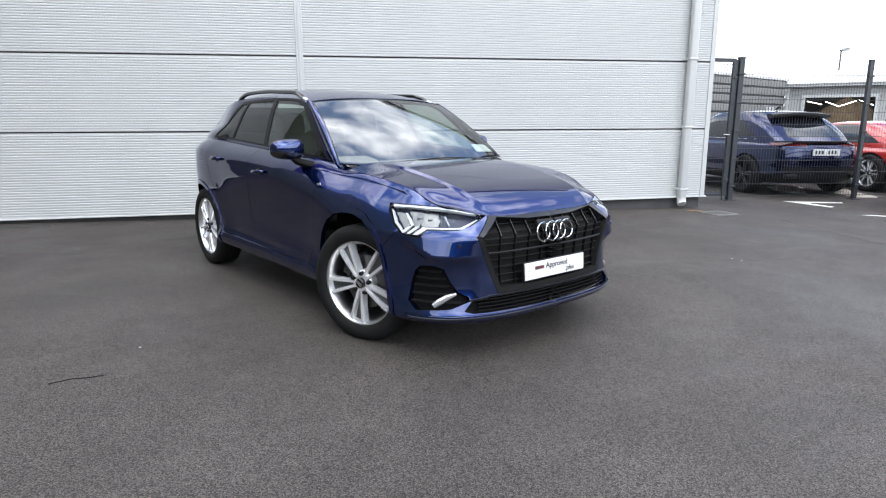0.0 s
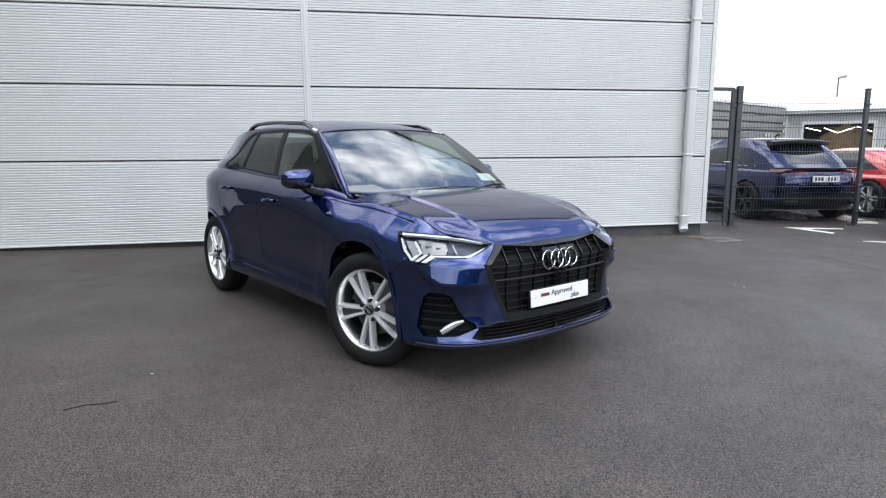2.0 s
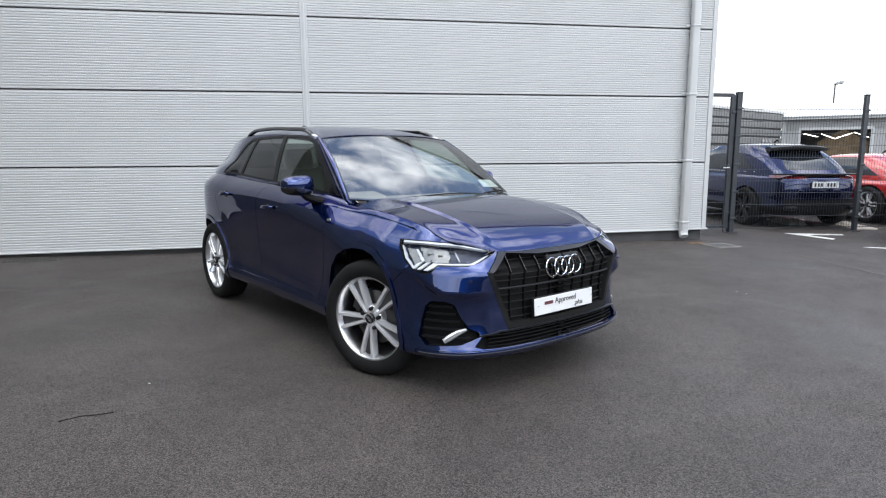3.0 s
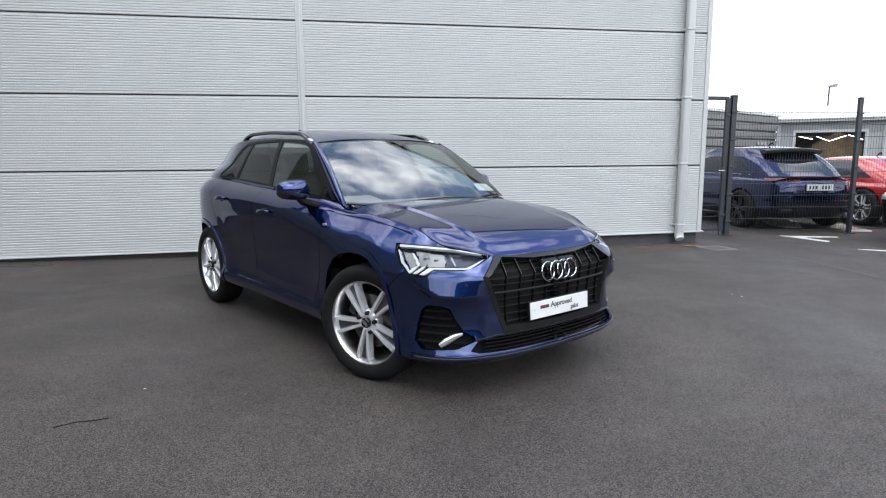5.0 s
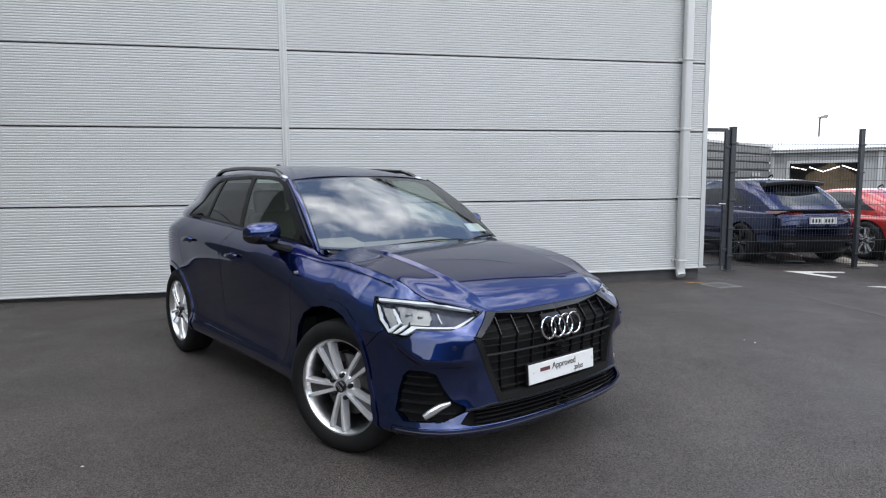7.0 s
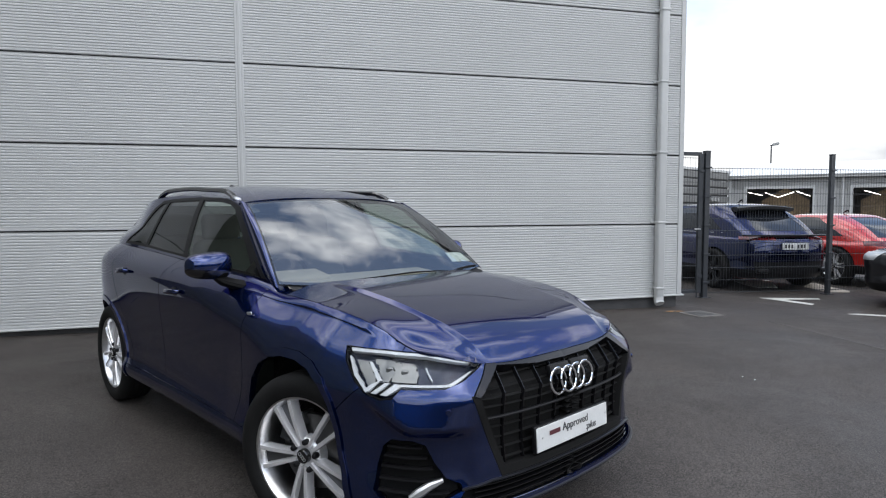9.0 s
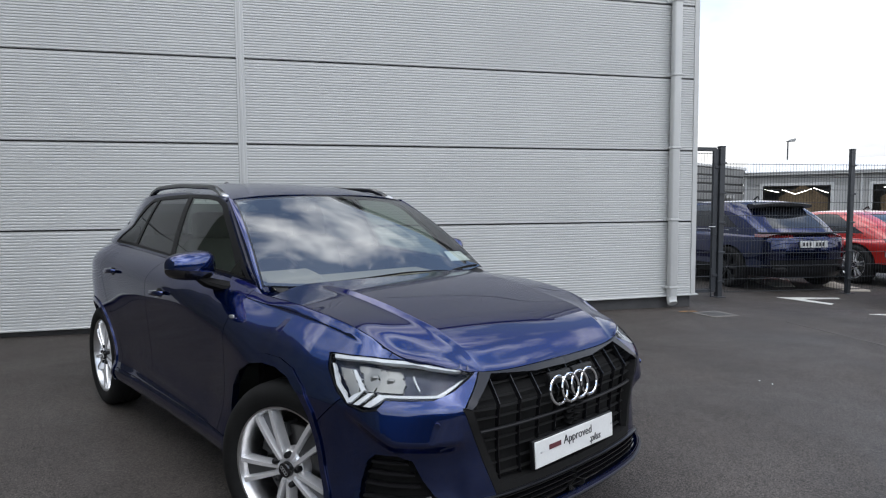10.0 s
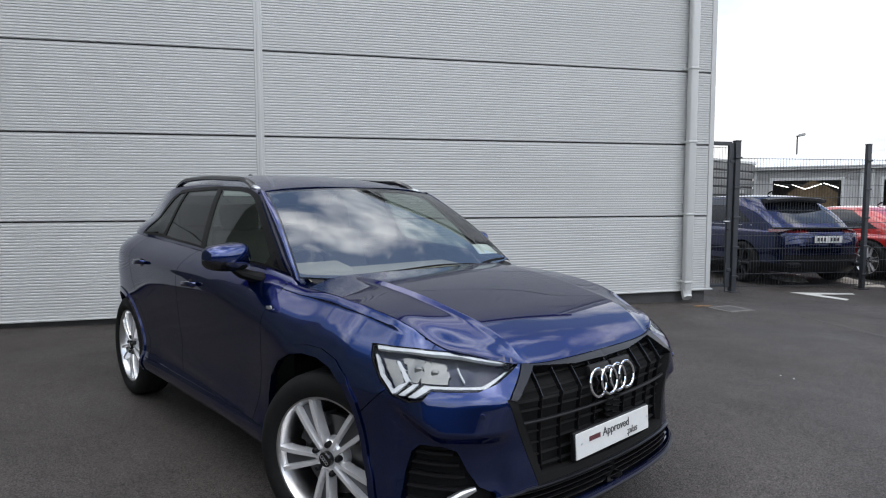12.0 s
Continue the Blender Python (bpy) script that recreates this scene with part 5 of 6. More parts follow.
def parked_car(name, m, label, paint, size, tail, rim, lamp_z, glass_back, spoiler):
    """A whole car from a rounded plan: body, cabin, glass, lamps, wheels. s runs round it from the middle of the tail to its left."""
    long, wide, high = size
    belt = 0.62 * high
    car = thing(name, m, label, "car")
    low_in = curve_of([.15, .26, .34, .5, .68, .82, 1.2], [.16, .06, .02, .015, .0, .012, .05])

    def hull(s, v):
        s, v = np.asarray(s, float), np.asarray(v, float)
        x, y = soft_box(s, long / 2, wide / 2, 4.6)
        front = ease(long * .70, long * .98, x + long / 2)
        top = belt - .20 * front
        z = .24 + (top - .24) * v
        k = 1 - (low_in(z) + .10 * np.clip((v - .86) / .14, 0, 1) ** 2) / (wide / 2)
        return np.stack([long / 2 + x * (1 - (1 - k) * .55), y * k, z], -1)

    def shell(s, v):
        s, v = np.asarray(s, float), np.asarray(v, float)
        v = np.maximum(v, 0)
        bx, by = soft_box(s, 1, 1, 5)
        x0, x1 = .20, long * .74
        t0, t1 = glass_back, long * .52
        w = v + .10 * np.sin(np.pi * v)
        lo, hi = x0 + (t0 - x0) * v, x1 + (t1 - x1) * v
        return np.stack([(lo + hi) / 2 + bx * (hi - lo) / 2, by * (wide / 2 - .10 - .24 * v ** 1.3), belt - .03 + (high - .03 - belt) * w ** .9], -1)

    heart = (long / 2, 0, .6)
    hub = [(.88, 0), (long - .92, 0)]
    arches = {}
    ss = np.linspace(0, 1, 241)
    px = hull(ss, np.full(241, .4))
    for k, (hx, _) in enumerate(hub):
        for side in (0, 1):
            ring = []
            for a in np.linspace(-.6, math.pi + .6, 20):
                x, z = hx + .40 * math.cos(a), .36 + .40 * math.sin(a)
                half_s = ss[:121] if side == 0 else ss[120:]
                xs = px[:121, 0] if side == 0 else px[120:, 0]
                order = np.argsort(xs)
                s = float(np.interp(x, xs[order], half_s[order]))
                ring.append((s, (z - .24) / (belt - .24)))
            arches[f"arch{k}{side}"] = ring
    zf = lambda z: (z - .24) / (belt - .24)
    w = .115
    polys = {"skirt": [(-.1, -.1), (1.1, -.1), (1.1, zf(.40)), (-.1, zf(.40))], "black_a": [(-.1, -.1), (w * .8, -.1), (w * .9, zf(.56)), (-.1, zf(.56))], "black_b": [(1.1, -.1), (1 - w * .8, -.1), (1 - w * .9, zf(.56)), (1.1, zf(.56))],
             "lamp_l": [(w * .48, zf(lamp_z - .03)), (w * 1.08, zf(lamp_z - .02)), (w * 1.10, zf(lamp_z + .11)), (w * .46, zf(lamp_z + .08))],
             "lamp_r": [(1 - w * .48, zf(lamp_z - .03)), (1 - w * 1.08, zf(lamp_z - .02)), (1 - w * 1.10, zf(lamp_z + .11)), (1 - w * .46, zf(lamp_z + .08))],
             "bar_a": [(-.1, zf(lamp_z + .02)), (w * .5, zf(lamp_z + .02)), (w * .5, zf(lamp_z + .07)), (-.1, zf(lamp_z + .07))], "bar_b": [(1.1, zf(lamp_z + .02)), (1 - w * .5, zf(lamp_z + .02)), (1 - w * .5, zf(lamp_z + .07)), (1.1, zf(lamp_z + .07))],
             "head_a": [(.385, .76), (.455, .74), (.460, .93), (.375, .97)], "head_b": [(.615, .76), (.545, .74), (.540, .93), (.625, .97)], **arches}
    cells = carve(np.linspace(0, 1, 97), np.linspace(0, 1, 15), polys)
    body = skin("body", cells["rest"], hull, paint, car, .02, 0, heart=heart)
    skin("skirt", cells["skirt"], hull, SATIN_BLACK, car, .02, 0, heart=heart)
    skin("rear_bumper", cells["black_a"] + cells["black_b"], hull, tail, car, .02, 0, out=.006, heart=heart, label="dark lower rear bumper")
    for k in ("lamp_l", "lamp_r"):
        skin("tail_lamp", cells[k], hull, RED_LAMP, car, .02, .003, out=.008, heart=heart, label="dark red tail lamp")
    for k in ("head_a", "head_b"):
        skin("head_lamp", cells[k], hull, SILVER, car, .02, .003, out=.006, heart=heart, label="pale clear head lamp")
    skin("light_bar", cells["bar_a"] + cells["bar_b"], hull, BAR_RED, car, .02, 0, out=.004, heart=heart, label="slim dark red light bar")
    polys = {"back_a": [(-.1, .12), (.085, .12), (.075, .90), (-.1, .90)], "back_b": [(1.1, .12), (.915, .12), (.925, .90), (1.1, .90)],
             "side_a": [(.150, .14), (.355, .10), (.345, .80), (.26, .90), (.19, .86)], "side_b": [(.850, .14), (.645, .10), (.655, .80), (.74, .90), (.81, .86)],
             "wind": [(.41, .06), (.59, .06), (.575, .95), (.425, .95)]}
    cells = carve(np.linspace(0, 1, 97), np.linspace(0, 1, 13), polys)
    skin("cabin", cells["rest"], shell, paint, car, .02, 0, heart=heart)
    for k, n in (("side_a", "side_window"), ("side_b", "side_window"), ("wind", "windscreen")):
        skin(n, cells[k], shell, DARK_GLASS, car, .01, .004, out=-.004, heart=heart)
    skin("rear_window", cells["back_a"] + cells["back_b"], shell, DARK_GLASS, car, .01, 0, out=-.004, heart=heart, label="dark rear window")
    bm = bmesh.new()
    rows = []
    rim_pts = shell(np.linspace(0, 1, 60, endpoint=False), np.full(60, 1.0))
    mid = rim_pts.mean(axis=0)
    for k, up in ((1.0, 0), (.85, .016), (.5, .035), (.15, .042)):
        rows.append([bm.verts.new(Vector(mid + (p - mid) * k) + Vector((0, 0, up))) for p in rim_pts])
    for a, b in zip(rows, rows[1:]):
        for i in range(60):
            bm.faces.new((a[i], a[(i + 1) % 60], b[(i + 1) % 60], b[i]))
    bm.faces.new(rows[-1])
    part("roof_panel", bm, paint, car)
    rim_pts = hull(np.linspace(0, 1, 90, endpoint=False), np.full(90, 1.0))
    bm = bmesh.new()
    mid = rim_pts.mean(axis=0)
    rows = [[bm.verts.new(Vector((mid[0] + (p[0] - mid[0]) * k, p[1] * k, p[2] + (.03 * (1 - k))))) for p in rim_pts] for k in (1.0, .93, .6, .2)]
    for a, b in zip(rows, rows[1:]):
        for i in range(90):
            bm.faces.new((a[i], a[(i + 1) % 90], b[(i + 1) % 90], b[i]))
    bm.faces.new(rows[-1])
    part("bonnet_and_deck", bm, paint, car)
    if spoiler:
        bm = bmesh.new()
        sweep(bm, [(glass_back - .34 + .08 * abs(y) ** 2, y * .54, high - .105 - .035 * y * y) for y in np.linspace(-1, 1, 11)], .34, .085)
        part("roof_spoiler", bm, SATIN_BLACK, car, "black roof spoiler over the rear window")
        bm = bmesh.new()
        sweep(bm, [(.10 + .12 * abs(y) ** 3, y * .86, belt + .005) for y in np.linspace(-1, 1, 13)], .10, .03)
        part("tail_spoiler", bm, SATIN_BLACK, car, "black lip over the light bar")
        for z, thick in ((.655, .018), (.545, .022), (.435, .016)):
            bm = bmesh.new()
            sweep(bm, [tuple(hull(np.array([s % 1.0]), np.array([zf(z)]))[0] + np.array((-.006, 0, 0))) for s in np.linspace(-.115, .115, 25)], .03, thick)
            part("bumper_crease", bm, paint if z > .5 else SATIN_BLACK, car)
        for y in (-.62, .62):
            part("exhaust_tip", box(bmesh.new(), (.10, .22, .07), (.02, y, .38), bevel=.02, segments=2), SATIN_BLACK, car)
    plate = part("number_plate", box(bmesh.new(), (.016, .52, .113), (-.012, 0, .80 if spoiler else .62), bevel=.003), WHITE, car, "white rear number plate")
    for k in range(7):
        if k != 3:
            part("plate_bar", box(bmesh.new(), (.004, .036, .062), (-.0215, .20 - .062 * k, .80 if spoiler else .62), bevel=.001), INK, plate)
    bm = bmesh.new()
    sweep(bm, [(glass_back + .35, 0, high - .01), (glass_back + .28, 0, high + .035), (glass_back + .24, 0, high + .045), (glass_back + .22, 0, high)], [.04, .03, .015, .012], [.01, .03, .03, .02])
    part("roof_aerial", bm, SATIN_BLACK, car)
    for y in (-1, 1):
        bm = bmesh.new()
        sweep(bm, [tuple(shell(np.array([.36 if y > 0 else .64]), np.array([.10]))[0] + np.array((.02, y * d, h))) for d, h in ((-.01, 0), (.10, .02), (.20, .03))], [.05, .10, .09], [.03, .12, .11])
        part("door_mirror", bm, paint, car)
        bm = bmesh.new()
        sweep(bm, [tuple(shell(np.array([s if y > 0 else 1 - s]), np.array([.07]))[0] + np.array((0, y * .006, 0))) for s in np.linspace(.15, .37, 12)], .012, .016)
        part("window_strip", bm, rim, car)
    bm = bmesh.new()
    box(bm, (long * .9, wide * .70, .16), (long / 2, 0, .32), bevel=.04)
    part("underbody", bm, MATT_BLACK, car)
    # the SUV's black barrel and webs hold the shade on its wheels
    first = build_wheel(car, ALLOY_DARK if spoiler else ALLOY, "dark grey alloy wheel on a black tyre" if spoiler else "silver alloy wheel on a black tyre", MATT_BLACK if spoiler else BARREL, SATIN_BLACK if spoiler else SPOKE_WEB)
    spots = [pose(hub[0][0], -wide / 2 + .115, .360, 0, 12, 0), pose(hub[1][0], -wide / 2 + .115, .360, 0, 30, 0), pose(hub[0][0], wide / 2 - .115, .360, 0, 10, 180), pose(hub[1][0], wide / 2 - .115, .360, 0, 50, 180)]
    for i, spot in enumerate(spots):
        w = first if i == 0 else copy_thing(first, spot)
        w.matrix_local = spot
    return car


RED_PAINT = material("red_paint", (0.50, 0.020, 0.014), 0.28, 0.1, coat=1.0, grain=0.06, grain_size=0.002, stain=0.05, stain_size=0.4)
NAVY_PAINT = material("navy_paint", (0.0022, 0.0090, 0.055), 0.25, 0.92, coat=0.8, grain=0.1, grain_size=0.002, edge=(0.05, 0.12, 0.36))
BLACK_PAINT = material("black_paint", (0.007, 0.007, 0.009), 0.3, 0.2, coat=0.8, grain=0.1, grain_size=0.002)
BROWN_PATCH = material("pale_brown_patch", (0.36, 0.32, 0.27), 0.7, grain=0.15, grain_size=0.05, stain=0.25, stain_size=0.2)
# near-white base stands in for light on the ground under the SUV
GROUND_LIGHT = material("pale_ground_light", (0.80, 0.79, 0.76), 0.5, grain=0.08, grain_size=0.05, stain=0.15, stain_size=0.2)
RED_LAMP = material("red_lamp_plastic", (0.10, 0.006, 0.008), 0.25, grain=0.2, grain_size=0.03, coat=0.2)
BAR_RED = material("dark_red_lamp_plastic", (0.05, 0.006, 0.008), 0.35, grain=0.2, grain_size=0.03, spec=0.2)
DARK_GLASS = material("dark_glass", (0.010, 0.012, 0.016), 0.06, coat=0.1, grain=0.05)
LOUVRE = material("weathered_grey_cladding", (0.22, 0.225, 0.222), 0.6, grain=0.1, grain_size=0.05, stain=0.12, stain_size=1.5)
FAR_GREY = material("light_grey_cladding", (0.36, 0.365, 0.36), 0.6, grain=0.06, grain_size=0.05, stain=0.1, stain_size=1.5)
ROOF_PALE = material("pale_metal_roof", (0.72, 0.73, 0.73), 0.5, grain=0.04, grain_size=0.1, stain=0.08, stain_size=2.0)
BROWN = material("brown_timber_lining", (0.46, 0.35, 0.23), 0.8, grain=0.25, grain_size=0.06, stain=0.25, stain_size=0.6)
TUBE = material("lamp_tube", (1.0, 0.97, 0.9), 0.4, emit=7.0)
DARK_ROOM = material("dark_room", (0.26, 0.235, 0.20), 0.9, grain=0.2, grain_size=0.1)
LEAF = material("dead_leaf", (0.22, 0.12, 0.05), 0.8, grain=0.3, grain_size=0.01)

build_fence()
parked_car("parked_suv", pose(7.74, 5.62, 0, 0, 0, 87), "dark blue coupe-backed SUV parked tail-on behind the fence", NAVY_PAINT, (4.95, 2.0, 1.58), SATIN_BLACK, CHROME, .93, 1.15, True)
parked_car("red_saloon", pose(10.20, 5.42, 0, 0, 0, 87), "bright red sporty saloon parked beside the blue SUV", RED_PAINT, (4.7, 1.84, 1.38), RED_PAINT, SATIN_BLACK, .80, 1.25, False)
parked_car("black_crossover", pose(10.27, .47, 0, 0, 0, 118), "black crossover parked nose-on in front of the mesh fence", BLACK_PAINT, (4.6, 1.85, 1.66), SATIN_BLACK, SATIN_BLACK, .90, 1.0, False)


# ---- the garage across the yard ----
def build_garage():
    at = pose(18.9, 20.9, 0, 0, 0, -43.8)
    hall = thing("garage_building", at, "low light grey garage building with open vehicle doors", "building")
    high, long = 2.86, 13.0
    gaps = [(0.75, 3.35, 2.40), (4.75, 7.6, 2.40), (9.0, 11.6, 2.40)]
    edges = [0.0] + [e for g in gaps for e in g[:2]] + [long]
    for a, b in zip(edges[::2], edges[1::2]):
        bm = bmesh.new()
        box(bm, (b - a, 0.25, high), ((a + b) / 2, 0.125, high / 2))
        part("wall", bm, FAR_GREY, hall)
    for a, b, top in gaps:
        bm = bmesh.new()
        box(bm, (b - a, 0.25, high - top), ((a + b) / 2, 0.125, (high + top) / 2))
        part("lintel", bm, FAR_GREY, hall)
        bm = bmesh.new()
        box(bm, (0.12, 0.10, top), (a - 0.03, -0.04, top / 2), bevel=0.01)
        box(bm, (0.12, 0.10, top), (b + 0.03, -0.04, top / 2), bevel=0.01)
        box(bm, (b - a + 0.18, 0.10, 0.12), ((a + b) / 2, -0.04, top + 0.03), bevel=0.01)
        part("door_frame", bm, TRIM, hall)
    for x in (0.08, 4.05, 8.3, 12.4):
        part("corner_post", box(bmesh.new(), (0.16, 0.08, high), (x, -0.04, high / 2), bevel=0.01), TRIM, hall)
    part("downpipe", lathe(bmesh.new(), [(.05, 0), (.05, high)], 12, axis="z"), TRIM, hall).location = (4.4, -.08, 0)
    for k in range(12):
        part("cladding_rib", box(bmesh.new(), (long, 0.02, 0.015), (long / 2, -0.01, high - 0.06 - 0.045 * k), bevel=0.004), FAR_GREY, hall) if k < 10 else None
    bm = bmesh.new()
    box(bm, (long + 0.5, 0.30, 0.16), (long / 2, -0.10, high + 0.05), bevel=0.02)
    part("fascia", bm, TRIM, hall)
    bm = bmesh.new()
    vs = [bm.verts.new(p) for p in ((-.3, -.25, high + .10), (long + .3, -.25, high + .10), (long + .3, 9.0, high + 1.25), (-.3, 9.0, high + 1.25), (-.3, 18, high + .1), (long + .3, 18, high + .1),
                                    (-.3, -.25, high + .02), (long + .3, -.25, high + .02), (long + .3, 18, high + .02), (-.3, 18, high + .02))]
    for f in ((0, 1, 2, 3), (3, 2, 5, 4), (0, 6, 7, 1), (4, 5, 8, 9), (0, 3, 4, 9, 6), (1, 7, 8, 5, 2), (6, 9, 8, 7)):
        bm.faces.new([vs[k] for k in f])
    part("roof", bm, ROOF_PALE, hall)
    bm = bmesh.new()
    box(bm, (long - .1, 0.2, high), (long / 2, 8.0, high / 2))
    box(bm, (0.2, 8.0, high), (0.1, 4.2, high / 2))
    box(bm, (0.2, 8.0, high), (long - 0.1, 4.2, high / 2))
    part("back_wall", bm, DARK_ROOM, hall)
    # timber gables and lamp tubes inside
    for x, w in ((2.3, 2.0), (6.4, 2.2)):
        bm = bmesh.new()
        vs = [[bm.verts.new((x + px * w / 2, y, pz)) for px, pz in ((-1, 0), (1, 0), (1, 1.9), (0, 2.5), (-1, 1.9))] for y in (2.6, 2.8)]
        bm.faces.new(vs[0])
        bm.faces.new(vs[1][::-1])
        for k in range(5):
            bm.faces.new((vs[0][k], vs[1][k], vs[1][(k + 1) % 5], vs[0][(k + 1) % 5]))
        part("timber_gable", bm, BROWN, hall)
    for x, z, tilt in ((1.05, 2.20, 14), (1.75, 2.14, 22), (2.35, 2.16, -20), (3.0, 2.19, 22), (5.6, 2.20, 18), (6.6, 2.16, -18)):
        bm = bmesh.new()
        box(bm, (0.62, 0.06, 0.032), (0, 0, 0), bevel=0.010)
        tube = part("lamp_tube", bm, TUBE, hall)
        tube.matrix_local = pose(x, 1.6, z, 0, tilt, 0)
    # louvred side wing
    wing = thing("side_wing", pose(18.75, 20.75, 0, 0, 0, 208.5), "weathered grey wing with level louvre boards", "building")
    bm = bmesh.new()
    box(bm, (9.0, 0.3, 3.10), (4.5, -0.15, 1.55))
    part("wall", bm, JOINT, wing)
    for k in range(9):
        part("louvre_board", box(bmesh.new(), (9.0, 0.05, 0.26), (4.5, 0.03, 0.18 + 0.345 * k), (-14, 0, 0), bevel=0.008), LOUVRE, wing)
    part("gutter", box(bmesh.new(), (9.1, 0.14, 0.12), (4.5, 0.06, 3.14), bevel=0.02), TRIM, wing)
    for x in (1.2, 1.5, 1.8):
        part("notice", box(bmesh.new(), (0.2, 0.02, 0.14), (x, 0.09, 1.9), bevel=0.005), FAR_GREY, wing)
    bm = bmesh.new()
    vs = [bm.verts.new(p) for p in ((-.1, .12, 3.20), (9.1, .12, 3.20), (9.1, -5, 3.9), (-.1, -5, 3.9), (-.1, .12, 3.15), (9.1, .12, 3.15), (9.1, -5, 3.15), (-.1, -5, 3.15))]
    for f in ((0, 1, 2, 3), (0, 4, 5, 1), (2, 6, 7, 3), (0, 3, 7, 4), (1, 5, 6, 2), (4, 7, 6, 5)):
        bm.faces.new([vs[k] for k in f])
    part("roof", bm, ROOF_PALE, wing)


def build_street_lamp():
    lamp = thing("street_lamp", pose(30.5, 31.05, 0, 0, 0, -40), "slim grey street lamp with a flat floodlight head", "street lamp")
    part("pole", lathe(bmesh.new(), [(.001, 0), (.09, 0), (.08, 1.2), (.05, 1.3), (.045, 5.75), (.001, 5.75)], 12, axis="z"), FENCE_GREY, lamp)
    part("arm", box(bmesh.new(), (.5, .06, .06), (.15, 0, 5.73), bevel=.01), FENCE_GREY, lamp)
    part("lamp_head", box(bmesh.new(), (.44, .30, .16), (.24, 0, 5.79), (0, -14, 0), bevel=.04), LOUVRE, lamp)


# ---- marks and small things on the ground ----
def flat_piece(name, poly, mat, z0, z1, parent=None, label=""):
    bm = bmesh.new()
    low, up = [bm.verts.new((x, y, z0)) for x, y in poly], [bm.verts.new((x, y, z1)) for x, y in poly]
    bm.faces.new(low[::-1])
    bm.faces.new(up)
    for k in range(len(poly)):
        bm.faces.new((low[k - 1], low[k], up[k], up[k - 1]))
    return part(name, bm, mat, parent, label)


def build_ground_patch(edge, seed, label, mat):
    """A thin uneven patch lying on the ground."""
    rng = random.Random(seed)
    n = len(edge)
    mid = (sum(p[0] for p in edge) / n, sum(p[1] for p in edge) / n)
    bm = bmesh.new()
    rows = [[bm.verts.new((mid[0] + (x - mid[0]) * k + rng.uniform(-.03, .03), mid[1] + (y - mid[1]) * k + rng.uniform(-.03, .03), .006 + (rng.uniform(0, .035) if k < 1 else 0))) for x, y in edge] for k in (1, .75, .5, .25)]
    for a, b in zip(rows, rows[1:]):
        for k in range(n):
            bm.faces.new((a[k - 1], a[k], b[k], b[k - 1]))
    bm.faces.new(rows[-1])
    low = bmesh.ops.extrude_face_region(bm, geom=bm.faces[:])
    for v in low["geom"]:
        if isinstance(v, bmesh.types.BMVert):
            v.co.z -= .005
    tagged(part("plastic_sheet", bm, mat, angle=15), label, "sheet")


LITTER = [(2.955, 1.248), (2.985, 1.142), (-2.055, -.367)]


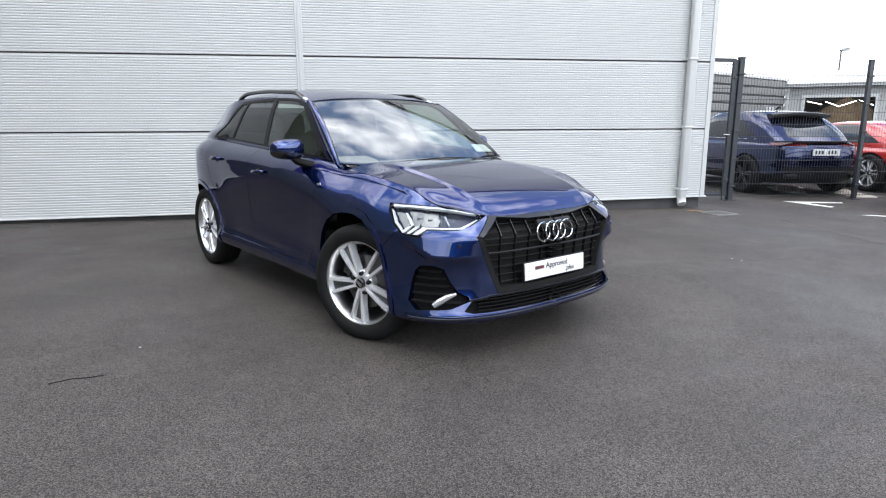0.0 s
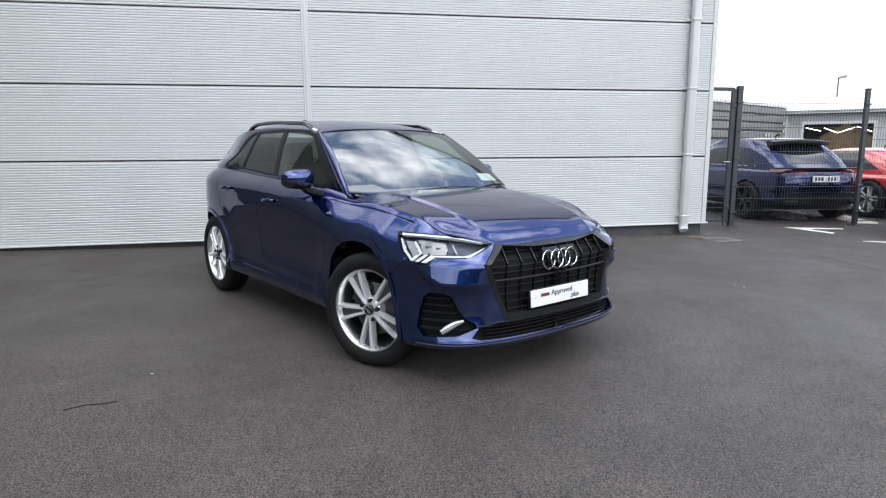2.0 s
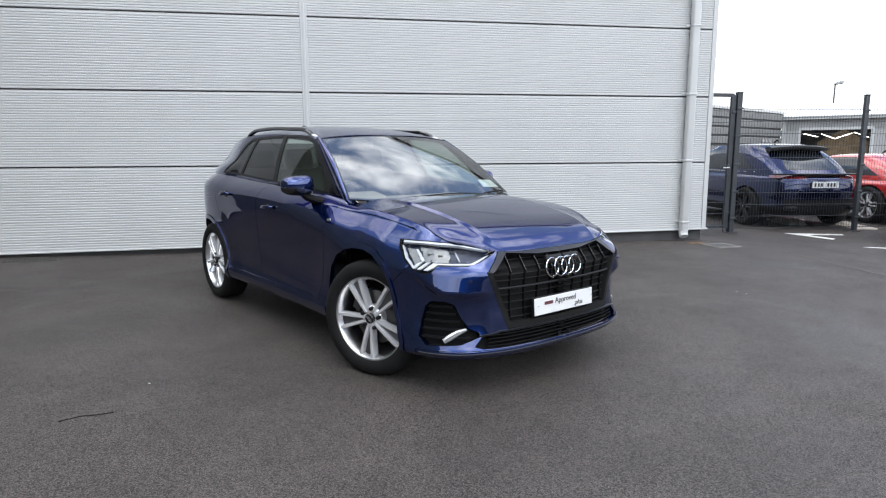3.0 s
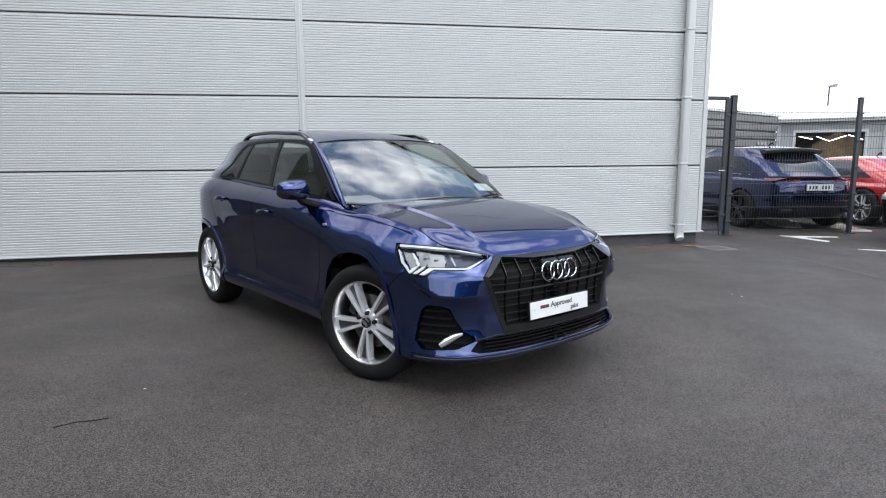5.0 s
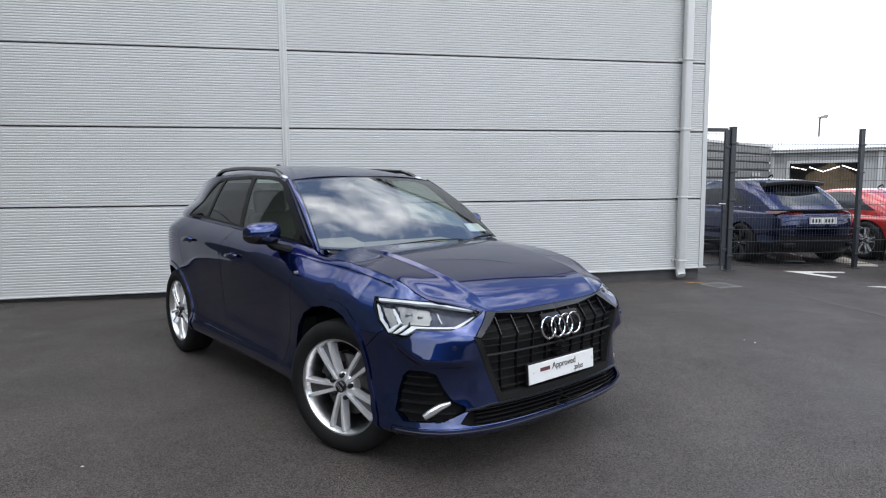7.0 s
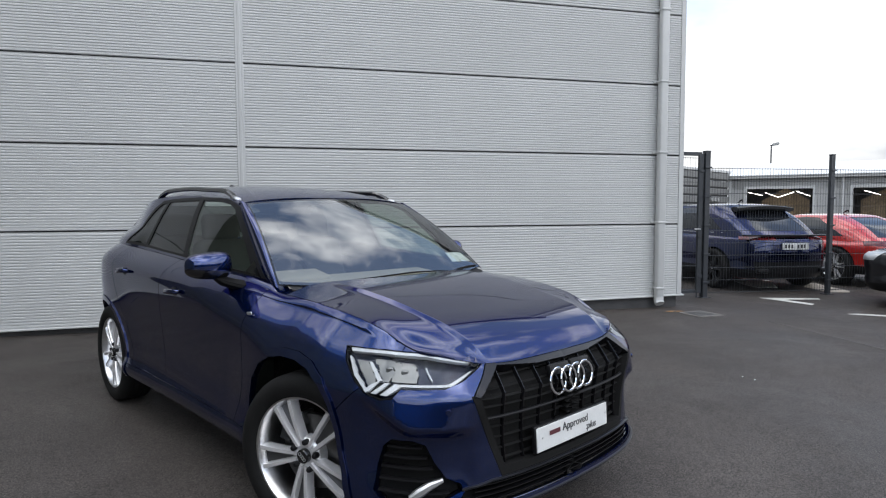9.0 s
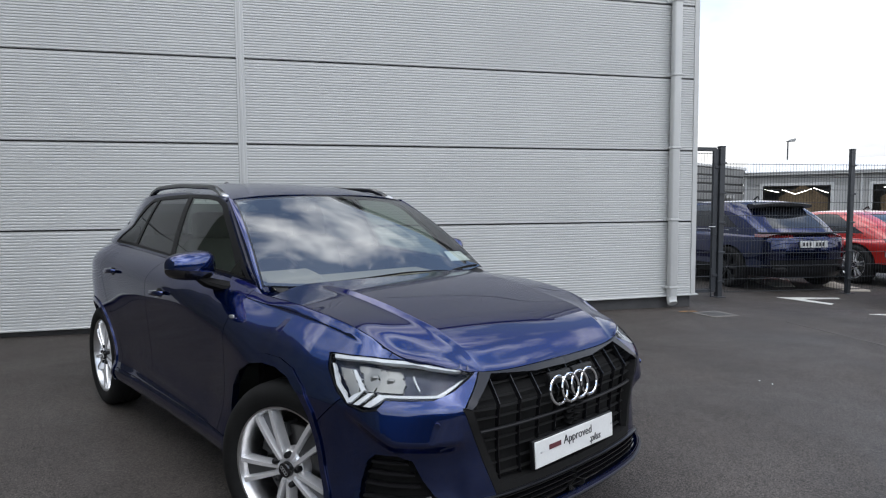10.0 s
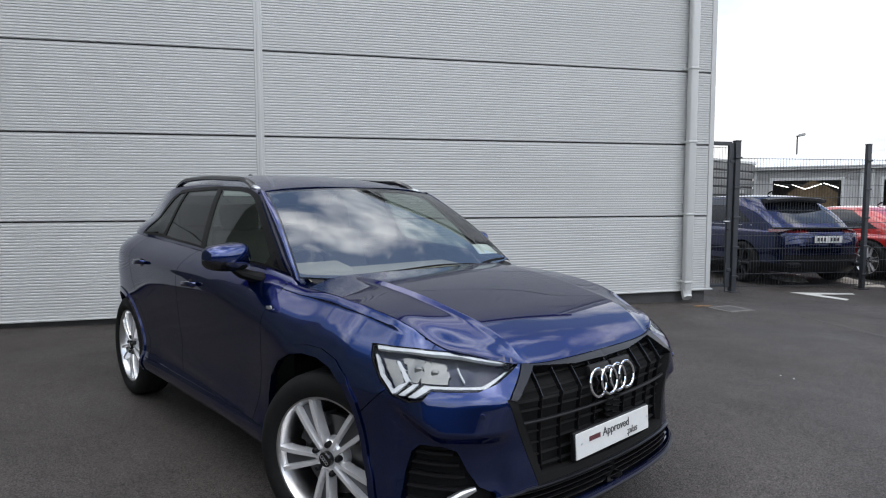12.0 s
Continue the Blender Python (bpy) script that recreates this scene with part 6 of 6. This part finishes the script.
def build_ground_marks():
    tip = [(6.66, 5.20), (7.52, 4.90), (7.46, 4.80), (6.98, 4.92), (6.88, 4.86), (6.97, 4.44), (6.85, 4.36), (6.74, 4.84)]
    tagged(flat_piece("painted_arrow", tip, ROAD_PAINT, 0.0, 0.004), "worn white painted arrow head on the asphalt", "road marking", kind="structure")
    tagged(flat_piece("painted_line", [(6.66, 3.58), (6.80, 3.56), (7.9, 2.75), (7.75, 2.60)], ROAD_PAINT, 0.0, 0.004), "worn white painted line on the asphalt", "road marking", kind="structure")
    q, line = smooth_line([(5.19, 3.40), (5.16, 2.75), (5.14, 2.2), (5.10, 1.5), (5.08, .6)], 40)
    worn = random.Random(8)
    left, right = [], []
    for x, y in line:
        left.append((x - .010 - .006 * worn.random(), y))
        right.append((x + .010 + .006 * worn.random(), y))
    tagged(flat_piece("asphalt_joint", left + right[::-1], WORN_JOINT, -.004, .004), "thin worn joint between two lays of asphalt", "road joint", kind="structure")
    cover = thing("drain_cover", pose(4.70, 4.09, 0, 0, 0, 8), "square iron drain cover in a pale concrete surround", "drain cover")
    bm = bmesh.new()
    for at, size in (((0, .185, .004), (.40, .05, .008)), ((0, -.185, .004), (.40, .05, .008)), ((.185, 0, .004), (.05, .32, .008)), ((-.185, 0, .004), (.05, .32, .008))):
        box(bm, size, at)
    part("surround", bm, CONCRETE, cover)
    lid = part("lid", box(bmesh.new(), (.31, .31, .010), (0, 0, .005), bevel=.003), IRON, cover)
    for i in range(6):
        part("ridge", box(bmesh.new(), (.27, .018, .004), (0, -.11 + .044 * i, .011), bevel=.001), IRON, lid)
    grate = thing("channel_drain", pose(-4.78, 4.42, 0, 0, 0, 4), "narrow dark iron channel drain along the wall", "drain")
    part("frame", box(bmesh.new(), (.62, .10, .008), (0, 0, .004), bevel=.002), IRON, grate)
    for i in range(14):
        part("slot", box(bmesh.new(), (.012, .07, .004), (-.28 + .043 * i, 0, .009)), MATT_BLACK, grate)
    # thin raised black strip drawn for a crack in the asphalt
    q, line = smooth_line([(-2.36, -.84), (-2.28, -.80), (-2.22, -.79), (-2.12, -.775)], 18)
    rng = random.Random(4)
    bm = bmesh.new()
    sweep(bm, [(x, y + rng.uniform(-.004, .004), .002) for x, y in line], [.003 + .006 * rng.random() for _ in line], .004)
    tagged(part("twig", bm, MATT_BLACK), "thin dark twig lying on the asphalt", "twig")
    pads = [(4.40, 4.36, .09), (4.55, 4.33, .07)]
    for x, y, r in pads:
        bm = bmesh.new()
        pts = [bm.verts.new((x + r * math.cos(a) * rng.uniform(.5, 1.1), y + r * .5 * math.sin(a) * rng.uniform(.5, 1.1), .004 + rng.uniform(0, .012))) for a in np.linspace(0, 6.28, 9, endpoint=False)]
        mid = bm.verts.new((x, y, .018))
        for k in range(9):
            bm.faces.new((pts[k - 1], pts[k], mid))
        tagged(part("dead_leaves", bm, LEAF), "small heap of brown dead leaves under the downpipe", "leaves")
    for x, y in LITTER:
        bm = bmesh.new()
        pts = [bm.verts.new((x + .010 * math.cos(a) * rng.uniform(.5, 1.2), y + .010 * math.sin(a) * rng.uniform(.5, 1.2), .003 + rng.uniform(0, .004))) for a in np.linspace(0, 6.28, 6, endpoint=False)]
        top = bm.verts.new((x, y, .007))
        for k in range(6):
            bm.faces.new((pts[k - 1], pts[k], top))
        tagged(part("paper_scrap", bm, PALE), "tiny pale scrap of litter on the asphalt", "litter", "scraps on the asphalt")
    verts, faces = [], []
    for k in range(320):
        d = rng.random() ** .7
        x, y = rng.uniform(-5, 7), -3.2 + rng.random() * 7.6
        r = rng.uniform(.0025, .007) * (1.5 if rng.random() < .06 else 1)
        i = len(verts)
        a0 = rng.random() * 6
        for a in range(4):
            verts.append((x + r * math.cos(a0 + a * 1.57) * rng.uniform(.6, 1.2), y + r * math.sin(a0 + a * 1.57) * rng.uniform(.6, 1.2), -.001))
        verts.append((x, y, r * .7))
        faces += [(i, i + 1, i + 4), (i + 1, i + 2, i + 4), (i + 2, i + 3, i + 4), (i + 3, i, i + 4), (i + 3, i + 2, i + 1, i)]
    tagged(plain("loose_grit", verts, faces, CONCRETE), "pale loose grit scattered over the asphalt", "grit", kind="stuff")


build_garage()
build_street_lamp()
build_ground_marks()
# thin pale patch put in for the bright ground seen under the SUV
build_ground_patch([(7.99, 7.37), (8.45, 7.62), (8.75, 7.58), (8.62, 7.1), (8.38, 6.79), (8.15, 6.45), (7.95, 6.21), (7.61, 6.30), (7.72, 6.8)], 9, "pale crumpled plastic sheet on the ground under the SUV", GROUND_LIGHT)
# a second, browner patch between the two cars
build_ground_patch([(8.53, 6.18), (8.85, 6.45), (9.11, 6.62), (9.0, 6.0), (8.80, 5.50), (8.62, 5.36), (8.34, 5.50)], 5, "pale crumpled sheet on the ground between the parked cars", BROWN_PATCH)
